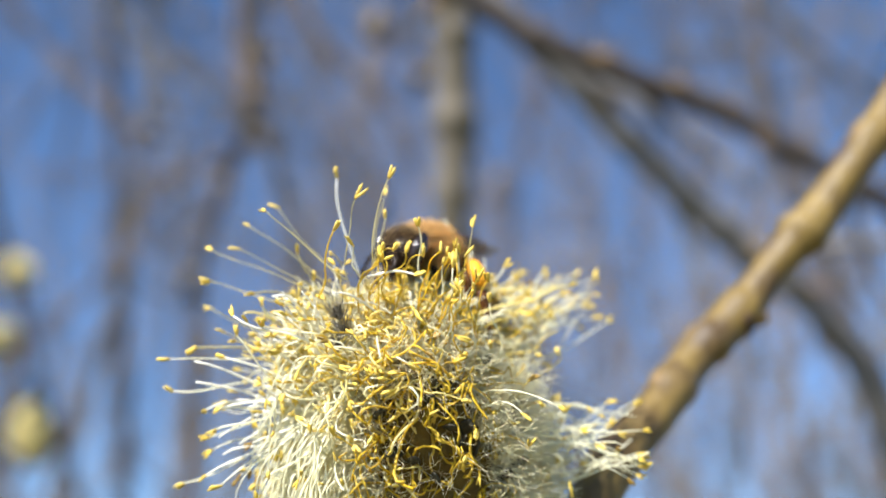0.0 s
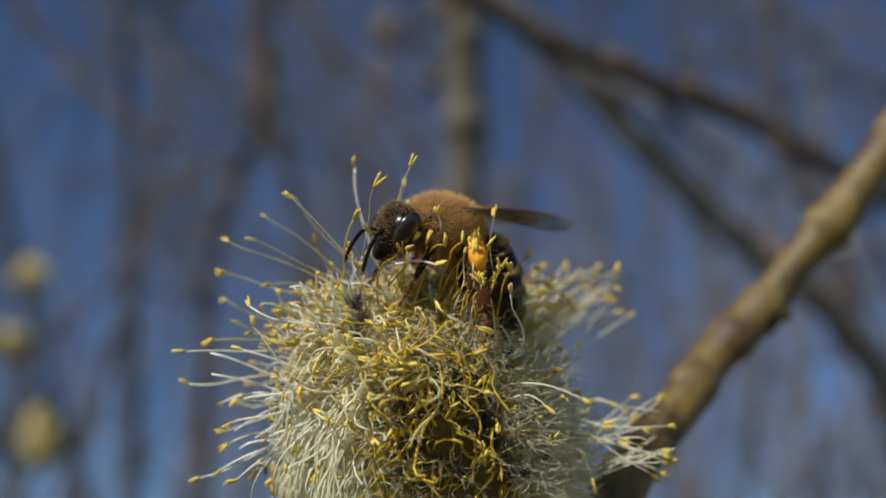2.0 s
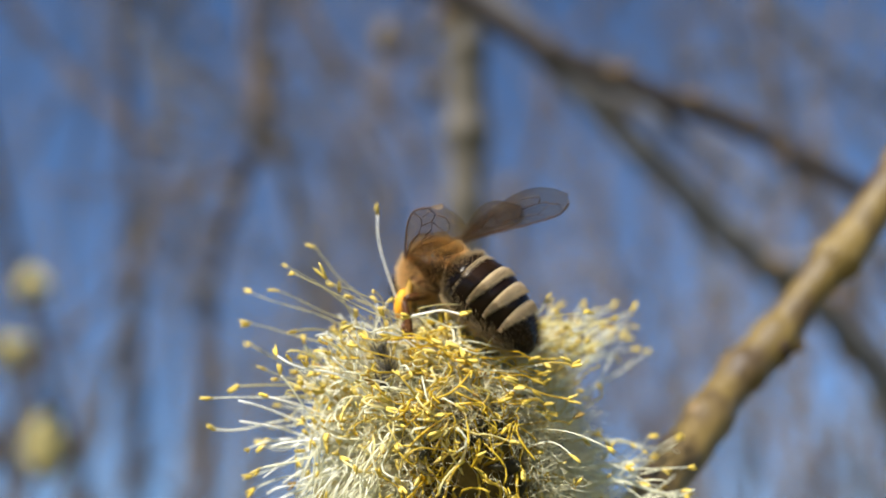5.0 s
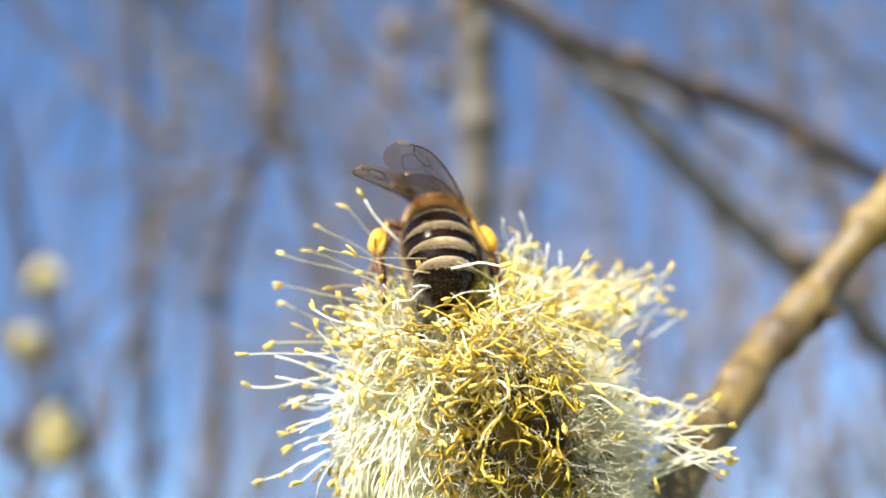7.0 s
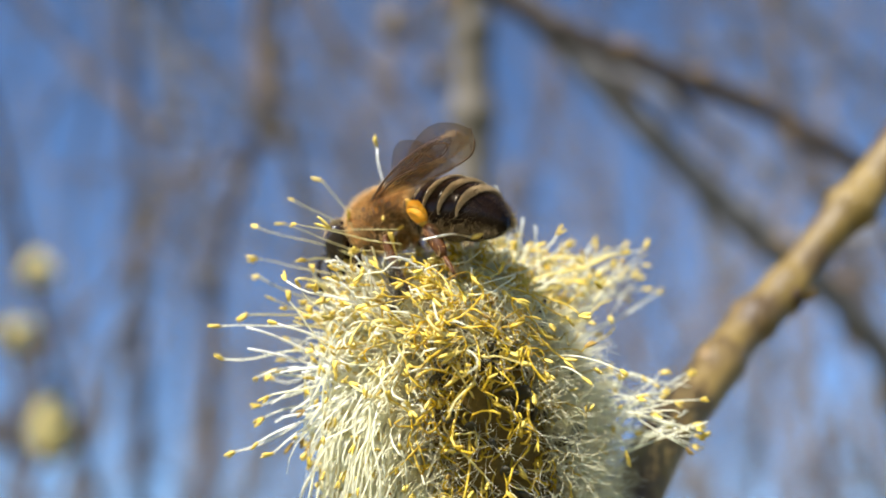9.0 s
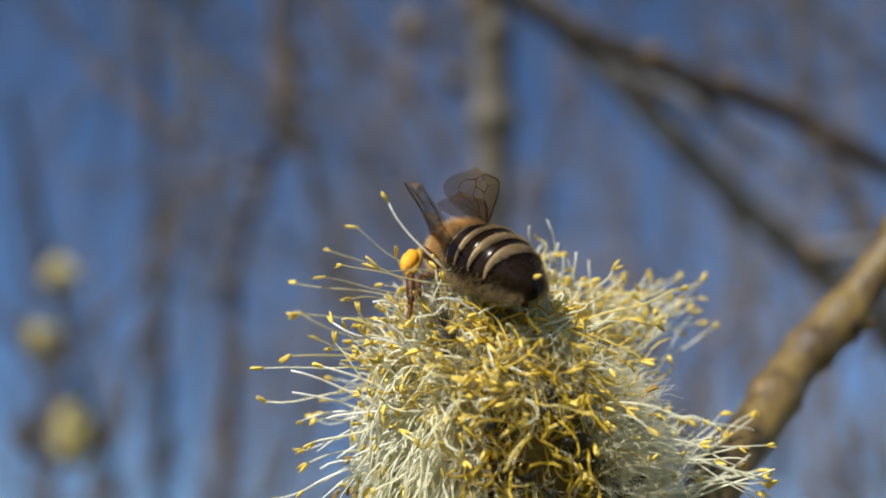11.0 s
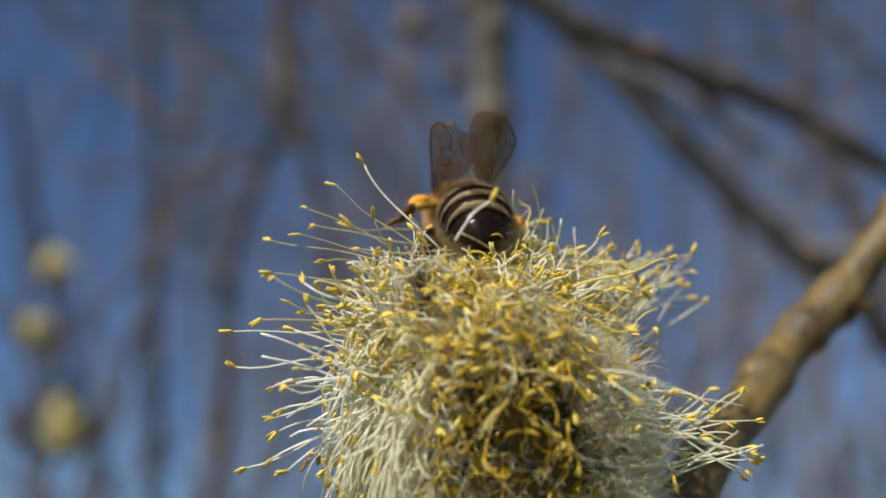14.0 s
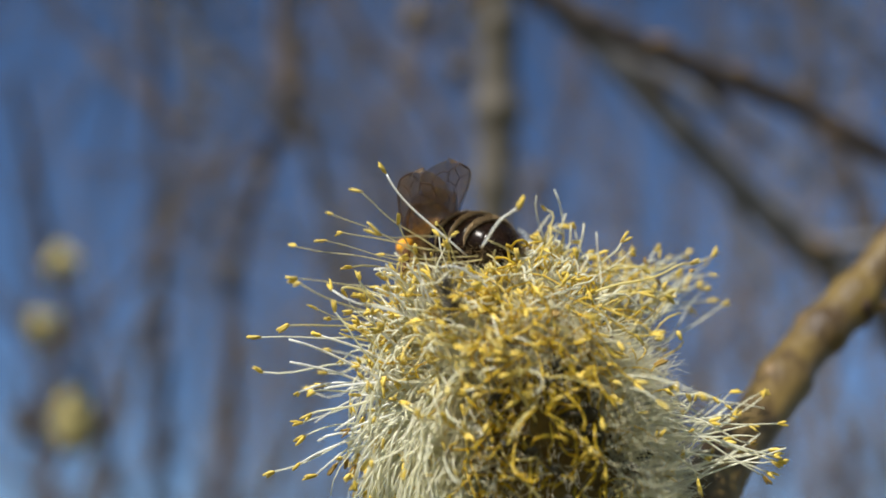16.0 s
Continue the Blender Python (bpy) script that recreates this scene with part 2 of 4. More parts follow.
def curve_points(a, b, bulge, n, wave=0.0, rng=random):
    """n points from a to b over a control point off the middle, with a little waviness."""
    a, b, mid = Vector(a), Vector(b), (Vector(a) + Vector(b)) / 2 + Vector(bulge)
    w1, w2 = rand_dir(rng) * wave, rand_dir(rng) * wave
    out = []
    for i in range(n):
        s = i / (n - 1)
        p = a * (1 - s) ** 2 + mid * (2 * s * (1 - s)) + b * s * s
        out.append(p + w1 * math.sin(s * math.pi * 2) + w2 * math.sin(s * math.pi * 3) * s)
    return out


# ---- the place: ground ----
def build_ground():
    g = Geo()
    rings_ = []
    rng = random.Random(3)
    for r in (0.01, 2, 5, 10, 20, 45, 100, 250, 700, 2500):
        rings_.append([(0.8 + r * math.cos(a), -0.9 + r * math.sin(a), (rng.random() - 0.5) * min(r, 60) * 0.012) for a in [2 * math.pi * k / 48 for k in range(48)]])
    g.loft(list(reversed(rings_)), close=False)
    tagged(part("ground", g, GROUND, unit=1.0), "early spring meadow ground with thin dull grass", "ground", kind="structure")


build_ground()

# ---- the catkin ----
CATKIN_AT = Vector((-1.0, 50.5, -12.9))  # millimetres to the right, ahead and up of the first eye
CATKIN_AXIS = Vector((-0.30, -0.10, 1.0)).normalized()
CORE_R, CORE_L = 5.6, 10.5
TO_EYE = Vector((0, -1, 0.12)).normalized()


def core_frame():
    w = CATKIN_AXIS
    u = w.cross(Vector((0, 1, 0))).normalized()
    return u, w.cross(u), w


def core_point(z, a):
    """A point and a normal on the core, z from -1 (base) to 1 (tip)."""
    u, v, w = core_frame()
    s = math.sqrt(max(0.0, 1 - abs(z) ** 2.7))
    side = u * math.cos(a) + v * math.sin(a)
    return CATKIN_AT * 0 + side * (s * CORE_R) + w * (z * CORE_L), (side * (max(s, 0.05) / CORE_R) + w * (z * abs(z) ** 1.2 / CORE_L * 1.3)).normalized()


def anther(g, tip, along, rng, size=1.0):
    """Two pollen sacs side by side on the filament's end."""
    along = (along + rand_dir(rng) * 0.6).normalized()
    side = along.cross(rand_dir(rng)).normalized()
    third = along.cross(side)
    length, wide = rng.uniform(0.28, 0.50) * size, rng.uniform(0.072, 0.118) * size
    for s in (-1, 1):
        bent = (along + side * (s * rng.uniform(-0.1, 0.35))).normalized()
        g.blob(tip + bent * length * 0.7 + side * (s * wide * 0.5), (side * wide * rng.uniform(0.8, 1.15), third * (wide * 1.05), bent * length * rng.uniform(0.7, 1.1)), 6, 7, 0.55, rng)


LEFT_TIPS = [
    (-16.9, 47.2, -6.8),
    (-17.1, 48.5, -9.0),
    (-15.5, 51.0, -3.9),
    (-13.7, 52.0, -8.2),
    (-9.1, 48.0, -0.3),
    (-15.5, 48.0, -6.2),
    (-14.6, 48.0, -11.8),
    (-14.5, 48.0, -12.6),
    (-16.3, 48.0, -14.7),
    (-14.0, 49.0, -5.3),
    (-12.1, 47.0, -13.5),
    (-13.0, 48.0, -5.8),
    (-6.9, 47.0, -0.3),
    (-11.8, 48.0, -2.8),
    (-10.9, 47.0, -9.0),
]
RIGHT_TIPS = [
    (5.9, 57.0, -1.9),
    (9.7, 58.0, -2.1),
    (9.7, 57.0, -3.8),
    (11.2, 57.0, -5.1),
    (12.2, 57.0, -5.4),
    (6.4, 42.3, -8.7),
    (4.4, 42.3, -9.1),
    (9.4, 50.0, -10.3),
    (10.2, 50.0, -10.8),
    (11.2, 49.0, -11.7),
    (12.7, 48.6, -11.5),
    (12.6, 49.6, -13.3),
    (12.6, 50.0, -14.7),
    (9.8, 49.0, -12.6),
    (10.1, 58.0, -1.9),
    (7.0, 57.0, -3.3),
    (8.4, 57.0, -4.4),
    (6.5, 57.0, -5.0),
    (7.8, 57.0, -5.9),
]

SHOULDER_TIPS = [
    (-1.0, 51.0, 1.6),
    (0.1, 51.2, 2.0),
    (1.9, 51.0, -0.1),
    (1.1, 51.0, -0.2),
    (0.8, 51.0, 0.5),
    (4.7, 51.0, -1.8),
    (1.4, 51.5, -0.4),
    (4.0, 50.0, -1.2),
    (2.8, 52.0, -0.6),
    (-0.9, 50.5, -1.2),
]


def near_line(p, a, b):
    """How far p lies from the line from a to b, in millimetres."""
    s = max(0.0, min(1.0, (p - a).dot(b - a) / (b - a).length_squared))
    return (p - a - (b - a) * s).length


# the bee's way, for walk(): seconds, millimetres to the right, ahead and up of the first eye, degrees
BEE_ROWS = [
    (0, 0.3, 53.76, -0.76, 11.94, -4.14, 147.95),
    (0.5, -0.68, 48.17, -0.07, 12.92, -0.39, 115.41),
    (1, 0.81, 48.55, 0.47, 3.13, -1.85, 121.29),
    (1.5, 1.21, 48.34, 0.19, 3.01, -4.3, 121.09),
    (2, 0.79, 48.37, 0.37, 6.9, -12.43, 122.88),
    (2.5, 0.86, 48.16, 0.69, 3.47, -8.78, 80.06),
    (3, 0.04, 48.01, 1.15, -6.54, -3.79, 78.11),
    (3.5, -0.59, 47.13, 1.39, -6.79, -14.86, 85.16),
    (6, -3.31, 47.98, 1.35, -15.11, -14.38, 2.5),
    (6.5, -4.32, 49.14, 1.51, -12.2, -3.86, 5.67),
    (7, -5.53, 49.62, 1.73, -16.84, 9.65, -10.61),
    (7.5, -3.91, 49.79, 1.59, -20.2, 0.18, -0.96),
    (8, -4.08, 49.81, 1.69, -18.41, -2.23, 2.76),
    (8.5, -1.79, 49.28, 0.48, -18.59, 6.63, 60.03),
    (9, -4.62, 48.7, 0.49, -18.7, -7.29, 78.92),
    (9.5, -5.51, 48.2, 0.38, 8.85, -3.49, 15.52),
    (12, -5.04, 49.69, 0.47, -15.87, -12.56, 1.68),
    (12.5, -5.18, 50.59, 1.01, -10.87, -3.26, -1.21),
    (13, -4.65, 52.49, 1.09, -20.86, 14.36, -3.1),
    (13.5, -3.97, 51.41, 2.1, -10.97, -13.08, 60.99),
    (14, -3.66, 54.09, 0.86, -11.71, -6.27, 17.83),
    (14.5, -5.81, 51.84, 0.56, -7.51, -6.85, 12.94),
    (15, -7.11, 50.92, 0.38, -6.13, -12.37, 6.51),
    (15.5, -7.37, 51.48, 0.44, -6.57, -18.41, 3.77),
    (16, -6.85, 53.76, -1.69, -7.75, -21.7, 14.2),
]
# the abdomen's bend at the waist, for walk()
ABDOMEN_ROWS = [
    (0, 0, 0, 0, 50.87, 5.14, -36.8),
    (0.5, 0, 0, 0, 46.12, 14.53, -15.33),
    (1, 0, 0, 0, 65.08, -4.07, -4.87),
    (1.5, 0, 0, 0, 64.65, -0.73, -6.68),
    (2, 0, 0, 0, 59.27, 10.85, -15.37),
    (2.5, 0, 0, 0, 67.48, 18.41, 2.43),
    (3, 0, 0, 0, 68.76, 13.2, 7.06),
    (3.5, 0, 0, 0, 65.83, 12.01, 11.51),
    (6, 0, 0, 0, 48.05, -9.74, 29.92),
    (6.5, 0, 0, 0, 41.94, 1.25, 13.94),
    (7, 0, 0, 0, 54.52, -13.18, 23.53),
    (7.5, 0, 0, 0, 61.39, -1.34, -10.36),
    (8, 0, 0, 0, 54.14, 0.88, -9.7),
    (8.5, 0, 0, 0, 34.7, 18.95, -49.73),
    (9, 0, 0, 0, 12.75, 6.33, -36.19),
    (9.5, 0, 0, 0, -2.5, -9.67, 32.83),
    (12, 0, 0, 0, 36.53, 1.65, 22.87),
    (12.5, 0, 0, 0, 29.79, -3.73, 10.19),
    (13, 0, 0, 0, 37.2, -10.74, 5.46),
    (13.5, 0, 0, 0, 35.53, 18.29, -43.97),
    (14, 0, 0, 0, 23.94, 0.68, -13.17),
    (14.5, 0, 0, 0, 17.33, -10.72, 14.67),
    (15, 0, 0, 0, 15.01, -7.33, 27.39),
    (15.5, 0, 0, 0, 15.98, 0.26, 30.7),
    (16, 0, 0, 0, 7.01, 9.74, 24.01),
]


def resting_lines():
    """Lines along the bee's abdomen and thorax while it sits, which press the stamens aside."""
    lines = []
    for (t, *a), (_, *b) in zip(BEE_ROWS, ABDOMEN_ROWS):
        if t in (1.5, 3.5, 6, 7, 8, 8.5, 9, 9.5, 12, 13, 13.5, 14.5, 16):
            m, waist = pose(*a), Vector(a[:3]) - CATKIN_AT
            back = m.to_3x3() @ pose(*b).to_3x3() @ Vector((0, -1, 0))
            lines += [(waist, waist + back * 6.5), (waist, waist + m.to_3x3() @ Vector((0, 3.5, 0)))]
    return lines


RESTING = resting_lines()


def in_the_way(p):
    """Whether a stamen's tip at p would pierce the bee or stand on its back."""
    for i, (a, b) in enumerate(RESTING):
        for lift in (0.0, 2.0, 4.0, 6.0) if i % 2 == 0 else (0.0,):
            if near_line(p, a + TO_EYE * lift, b + TO_EYE * lift) < (2.2 if lift else 2.0):
                return True
    return False


def under_bee(p):
    """Whether p lies where the bee's abdomen rests."""
    return any(near_line(p, a, b) < 2.5 for a, b in RESTING[::2])


def stamen_plan(rng):
    """Root, tip, bulge, waviness, kind of each stamen, in the catkin's own millimetres."""
    plan = []
    for tips in (LEFT_TIPS, RIGHT_TIPS):
        for x, y, z in tips:
            tip = Vector((x, y, z)) - CATKIN_AT
            # the root: the core's surface nearest to a point part of the way in
            best = None
            for k in range(160):
                p, n = core_point(rng.uniform(-0.7, 0.95), rng.uniform(0, 2 * math.pi))
                d = (tip - p).length - 2.5 * n.dot((tip - p).normalized())
                if best is None or d < best[0]:
                    best = (d, p, n)
            _, p, n = best
            plan.append((p, tip, n * rng.uniform(0.2, 1.6) + rand_dir(rng) * 0.8 + Vector((0, 0, rng.uniform(-0.2, 1.0))), rng.uniform(0.08, 0.28), "pale", rng.uniform(0.85, 1.1)))
    # a fan of pale stamens on the far upper right, and one low on the right
    for n_fan, low, high, z0, z1, a0, a1 in ((26, (4.6, 54.0, -5.9), (12.2, 60.0, -1.7), 0.0, 0.75, math.pi + 0.1, math.pi + 1.3), (46, (6.8, 47.0, -14.5), (13.1, 53.0, -10.1), -0.6, 0.2, math.pi - 0.6, math.pi + 0.5)):
        for _ in range(n_fan):
            p, n = core_point(rng.uniform(z0, z1), rng.uniform(a0, a1))
            c = [rng.uniform(q, r) for q, r in zip(low, high)]
            plan.append((p, Vector(c) - CATKIN_AT, n * rng.uniform(0.2, 1.4), 0.2, "pale", rng.uniform(0.8, 1.05)))
    # the right shoulder, behind the bee's abdomen
    for _ in range(60):
        p, n = core_point(rng.uniform(0.1, 0.92), rng.uniform(math.pi - 0.5, math.pi + 0.9))
        tip = Vector([rng.uniform(q, r) for q, r in zip((2.4, 49.5, -7.3), (8.3, 56.0, -2.0))]) - CATKIN_AT
        if in_the_way(tip) or (tip - p).length > 7:
            continue
        plan.append((p, tip, n * rng.uniform(0.2, 1.6) + rand_dir(rng) * 0.7, rng.uniform(0.15, 0.5), rng.choice(("gold", "cream", "pale")), rng.uniform(0.85, 1.1)))
    # upright stamens on the far shoulder, behind where the bee sits
    for x, y, z in SHOULDER_TIPS:
        tip = Vector((x, y, z)) - CATKIN_AT
        p, n = core_point(rng.uniform(0.55, 0.9), rng.uniform(math.pi - 0.3, math.pi + 0.9))
        plan.append((p, tip, Vector((rng.uniform(0.3, 1.4), 0.4, rng.uniform(-0.6, 0.8))), rng.uniform(0.1, 0.3), "pale", 1.1))
    for _ in range(80):
        p, n = core_point(rng.uniform(0.25, 0.95), rng.uniform(math.pi - 0.5, math.pi + 1.1))
        x = rng.uniform(-1.5, 8.5)
        tip = Vector((x, rng.uniform(50.5, 54.5), rng.uniform(-5.0, -1.5 - 0.012 * x * x))) - CATKIN_AT
        if in_the_way(tip) or in_the_way((p + tip) / 2) or (tip - p).length > 9:
            continue
        plan.append((p, tip, n * rng.uniform(0.2, 1.8) + rand_dir(rng) * 0.7, rng.uniform(0.15, 0.5), rng.choice(("gold", "cream", "pale")), rng.uniform(0.85, 1.1)))
    # long pale threads that droop down the left flank
    for _ in range(720):
        a = rng.uniform(-0.6, 0.9)
        p, n = core_point(rng.uniform(-0.4, 0.55), a)
        out = Vector((n.x, n.y, 0)).normalized()
        tip = p + out * rng.uniform(0.8, 4.4) + Vector((rng.uniform(-1.3, 1.3), rng.uniform(-1.3, 1.3), -rng.uniform(2.5, 8.5)))
        plan.append((p, tip, out * rng.uniform(1.2, 2.6) + Vector((0, 0, rng.uniform(0.3, 2.2))) + rand_dir(rng) * 0.5, rng.uniform(0.1, 0.4), "drape", rng.uniform(0.7, 0.95)))
    # long glossy threads that arch out to the left from the crown, then droop
    for _ in range(85):
        p, n = core_point(rng.uniform(0.1, 0.85), rng.uniform(-0.75, 0.75))
        out = Vector((-1, rng.uniform(-0.55, 0.35), 0)).normalized()
        tip = p + out * rng.uniform(2.2, 5.2) + Vector((0, 0, -rng.uniform(1.0, 6.5)))
        plan.append((p, tip, out * rng.uniform(1.0, 2.6) + Vector((0, 0, rng.uniform(1.2, 3.2))), rng.uniform(0.05, 0.3), "pale", rng.uniform(0.85, 1.1)))
    # a full left shoulder
    for _ in range(110):
        x = rng.uniform(-12.5, -5.8)
        tip = Vector((x, rng.uniform(45.0, 50.0), rng.uniform(-6.5, -1.4 + (x + 7.8) * 0.5))) - CATKIN_AT
        p, n = core_point(rng.uniform(0.2, 0.85), rng.uniform(-0.7, 0.9))
        if (tip - p).length < 8:
            plan.append((p, tip, n * rng.uniform(0.2, 1.4) + rand_dir(rng) * 0.8 + Vector((0, 0, 0.6)), rng.uniform(0.1, 0.4), rng.choice(("pale", "pale", "cream", "white")), rng.uniform(0.85, 1.1)))
    # thick white threads: some low on the left, some lying across the crown
    for low, high, z0, z1, count_ in (((-15.2, 45.5, -14.5), (-9.5, 48.0, -6.5), 0.0, 0.5, 20), ((-10.5, 44.5, -5.6), (-6.0, 47.0, -2.4), 0.55, 0.85, 16)):
        for _ in range(count_):
            tip = Vector([rng.uniform(a, b) for a, b in zip(low, high)]) - CATKIN_AT
            p, n = min((core_point(rng.uniform(z0, z1), rng.uniform(-0.6, 2.6)) for _ in range(12)), key=lambda q: abs((tip - q[0]).length - 5.0))
            plan.append((p, tip, n * rng.uniform(0.2, 1.0) + Vector((0, 0, rng.uniform(0.2, 1.6))), rng.uniform(0.05, 0.25), "white", rng.uniform(0.85, 1.05)))
    # a tangle of short threads lying over the crown
    for _ in range(640):
        p, n = core_point(rng.uniform(0.48, 0.97), rng.uniform(0, 2 * math.pi))
        if n.dot(TO_EYE) < -0.35 or p.x > -1.0 and n.dot(TO_EYE) > 0 and rng.random() < 0.5:
            continue
        flat = rand_dir(rng)
        flat = (flat - n * flat.dot(n)).normalized()
        tip = p + n * rng.uniform(0.9, 3.7) + flat * rng.uniform(1.0, 3.8)
        if in_the_way(tip) or in_the_way((p + tip) / 2 + n):
            tip = p + n * rng.uniform(0.3, 1.2) + flat * rng.uniform(0.6, 2.0)
        plan.append((p, tip, n * rng.uniform(0.4, 2.2) + rand_dir(rng) * 0.8, rng.uniform(0.2, 0.6), rng.choice(("gold", "gold", "cream", "cream", "pale") if n.dot(TO_EYE) > 0.3 and n.x > -0.55 else ("gold", "cream", "cream", "pale", "pale")), rng.uniform(0.75, 1.1)))
    count = 1240
    for i in range(count):
        z = -0.95 + 1.93 * (i + 0.5) / count
        a = i * 2.399963 + rng.uniform(-0.2, 0.2)
        p, n = core_point(z, a)
        front = n.dot(TO_EYE)
        if (z < 0.0 and n.x > 0.0 and front > 0.1 and rng.random() < 0.15) or (front > 0.3 and n.z < 0.8 and rng.random() < 0.05):
            continue
        tip = n * rng.uniform(3.0, 5.8) + rand_dir(rng) * rng.uniform(0.6, 2.4)
        wave, look_ = rng.uniform(0.15, 0.5), "pale"
        if n.x > 0.45:
            tip *= 0.62
        if n.x < -0.2 and n.z > 0.1:
            tip = tip * 0.72 + Vector((-0.3, 0, -0.9))
        if front > 0.3 or n.x > 0.3 and front > 0.05:
            flat = rand_dir(rng)
            flat = flat - n * flat.dot(n)
            tip = n * rng.uniform(0.6, 2.6) + flat * rng.uniform(1.6, 5.0)
            wave = rng.uniform(0.25, 0.75)
            if z < 0.12 and n.x > -0.2:
                if rng.random() < 0.42:
                    continue
                tip = n * rng.uniform(0.3, 1.7) + flat * rng.uniform(1.4, 4.2)
            look_ = ("cream" if rng.random() < 0.08 else "gold") if n.z < 0.85 and n.x > -0.5 and rng.random() < 0.96 else "pale"
        elif n.z < 0.35:
            tip += Vector((0, 0, -rng.uniform(0.5, 3.0)))
        if n.z > 0.62:
            tip *= 0.8
        if in_the_way(p + tip) or in_the_way(p + tip * 0.75):
            tip = n * rng.uniform(0.4, 1.1) + (rand_dir(rng) - n * 0.3) * rng.uniform(0.8, 1.8)
        plan.append((p, p + tip, n * rng.uniform(0.0, 1.2) + rand_dir(rng) * rng.uniform(0.2, 1.4), wave, look_, rng.uniform(0.8, 1.15)))
    return plan


def build_catkin():
    rng = random.Random(11)
    cat = thing("willow_catkin", BASE @ pose(*(CATKIN_AT / 1000)), "pale yellow flowering male willow catkin with spreading stamens", "catkin")
    u, v, w = core_frame()
    g = Geo()
    g.loft([[core_point(z, 2 * math.pi * k / 40)[0] * rng.uniform(0.97, 1.03) for k in range(40)] for z in [math.sin(math.pi * (i / 32 - 0.5)) * 0.999 for i in range(33)]])
    part("core", g, CORE, cat, "greenish brown scaly catkin core")
    # dark-tipped bracts between the stamens
    for i in range(150):
        p, n = core_point(rng.uniform(-0.95, 0.5), rng.uniform(0, 2 * math.pi))
        if n.dot(TO_EYE) < -0.2 or n.x < -0.3:
            continue
        g = Geo()
        ax = (n + w * 0.5 + rand_dir(rng) * 0.3).normalized()
        s = ax.cross(rand_dir(rng)).normalized()
        g.blob(p + ax * 0.7, (s * 0.42, ax.cross(s) * 0.18, ax * 1.0), 6, 8, 0.25, rng)
        part("bract", g, BRACT, cat)
    for x, y, z, size in ((-6.2, 45.3, -3.8, 0.6), (-5.8, 45.1, -4.8, 0.55), (-6.1, 45.1, -5.7, 0.5)):
        g, at = Geo(), Vector((x, y, z)) - CATKIN_AT
        ax = Vector((rng.uniform(-0.3, 0.3), -0.5, 0.9)).normalized()
        q = ax.cross(Vector((1, 0, 0))).normalized()
        g.blob(at, (Vector((0.4 * size, 0, 0)), q * 0.25 * size, ax * 0.8 * size), 7, 9, 0.3, rng)
        tuft = part("bract", g, BRACT, cat, "dark bract tip with grey hairs")
        g = Geo()
        for _ in range(90):
            d = rand_dir(rng)
            foot = at + Vector((d.x * 0.36, 0, 0)) * size + q * (d.y * 0.22 * size) + ax * (d.z * 0.75 * size)
            g.tube([foot, foot + (d + ax * 0.8) * 0.3, foot + (d + ax * 1.6) * 0.55], (0.016, 0.014, 0.004), 3)
        part("tuft", g, TUFT, tuft, "short grey hairs", "stuff")
    # silky hairs of the bracts
    g = Geo()
    for i in range(26000):
        z, a = rng.uniform(-0.98, 0.98), rng.uniform(0, 2 * math.pi)
        p, n = core_point(z, a)
        right_side, front = n.x > 0.25, n.dot(TO_EYE)
        if front > 0.15 and -0.3 < n.x < 0.6 and z < 0.45 and rng.random() < 0.9 or front > 0.5 and n.x < 0.45 and z < 0.62 and rng.random() < 0.5:
            continue
        length = rng.uniform(1.5, 3.8) * (0.34 if n.z > 0.5 else 1.15 if right_side and z < 0.3 else 0.95 if right_side else 0.8 if z > 0.3 else 1.0)
        tip = p + (n + w * 0.2 + rand_dir(rng) * 0.95).normalized() * length
        if z > 0.1 and under_bee(tip):
            tip = p + (tip - p) * 0.3
        g.tube(curve_points(p, tip, rand_dir(rng) * 1.3, 5, 0.15, rng), (0.02, 0.019, 0.018, 0.015, 0.006), 3)
    for i in range(4500):
        p, n = core_point(rng.uniform(-0.95, 0.6), rng.uniform(-0.7, 1.0))
        out = Vector((n.x, n.y, 0)).normalized()
        tip = p + out * rng.uniform(0.6, 2.4) + Vector((rng.uniform(-0.5, 0.5), rng.uniform(-0.5, 0.5), -rng.uniform(0.5, 3.5)))
        g.tube(curve_points(p, tip, out * rng.uniform(0.4, 1.2), 4, 0.08, rng), (0.024, 0.022, 0.018, 0.006), 3)
    for i in range(7000):
        z = rng.uniform(0.3, 0.99)
        p, n = core_point(z, rng.uniform(0, 2 * math.pi))
        if z < 0.62 and n.dot(TO_EYE) > 0.15 and n.x > -0.3:
            continue
        tip = p + (n + rand_dir(rng) * 1.1).normalized() * rng.uniform(0.4, 1.3)
        g.tube(curve_points(p, tip, rand_dir(rng) * 0.4, 4, 0.06, rng), (0.022, 0.021, 0.018, 0.006), 3)
    part("silky_hair", g, SILK, cat, "white silky hairs", "stuff")
    # stamens: those on the near side each on their own, the rest joined
    plan = stamen_plan(rng)
    near = sorted(range(len(plan)), key=lambda k: plan[k][1].dot(TO_EYE) + (30 if k < 60 else 0), reverse=True)[:300]
    near = set(near)
    rest = {key: Geo() for key in ("pale", "gold", "cream", "white", "anther", "spent")}
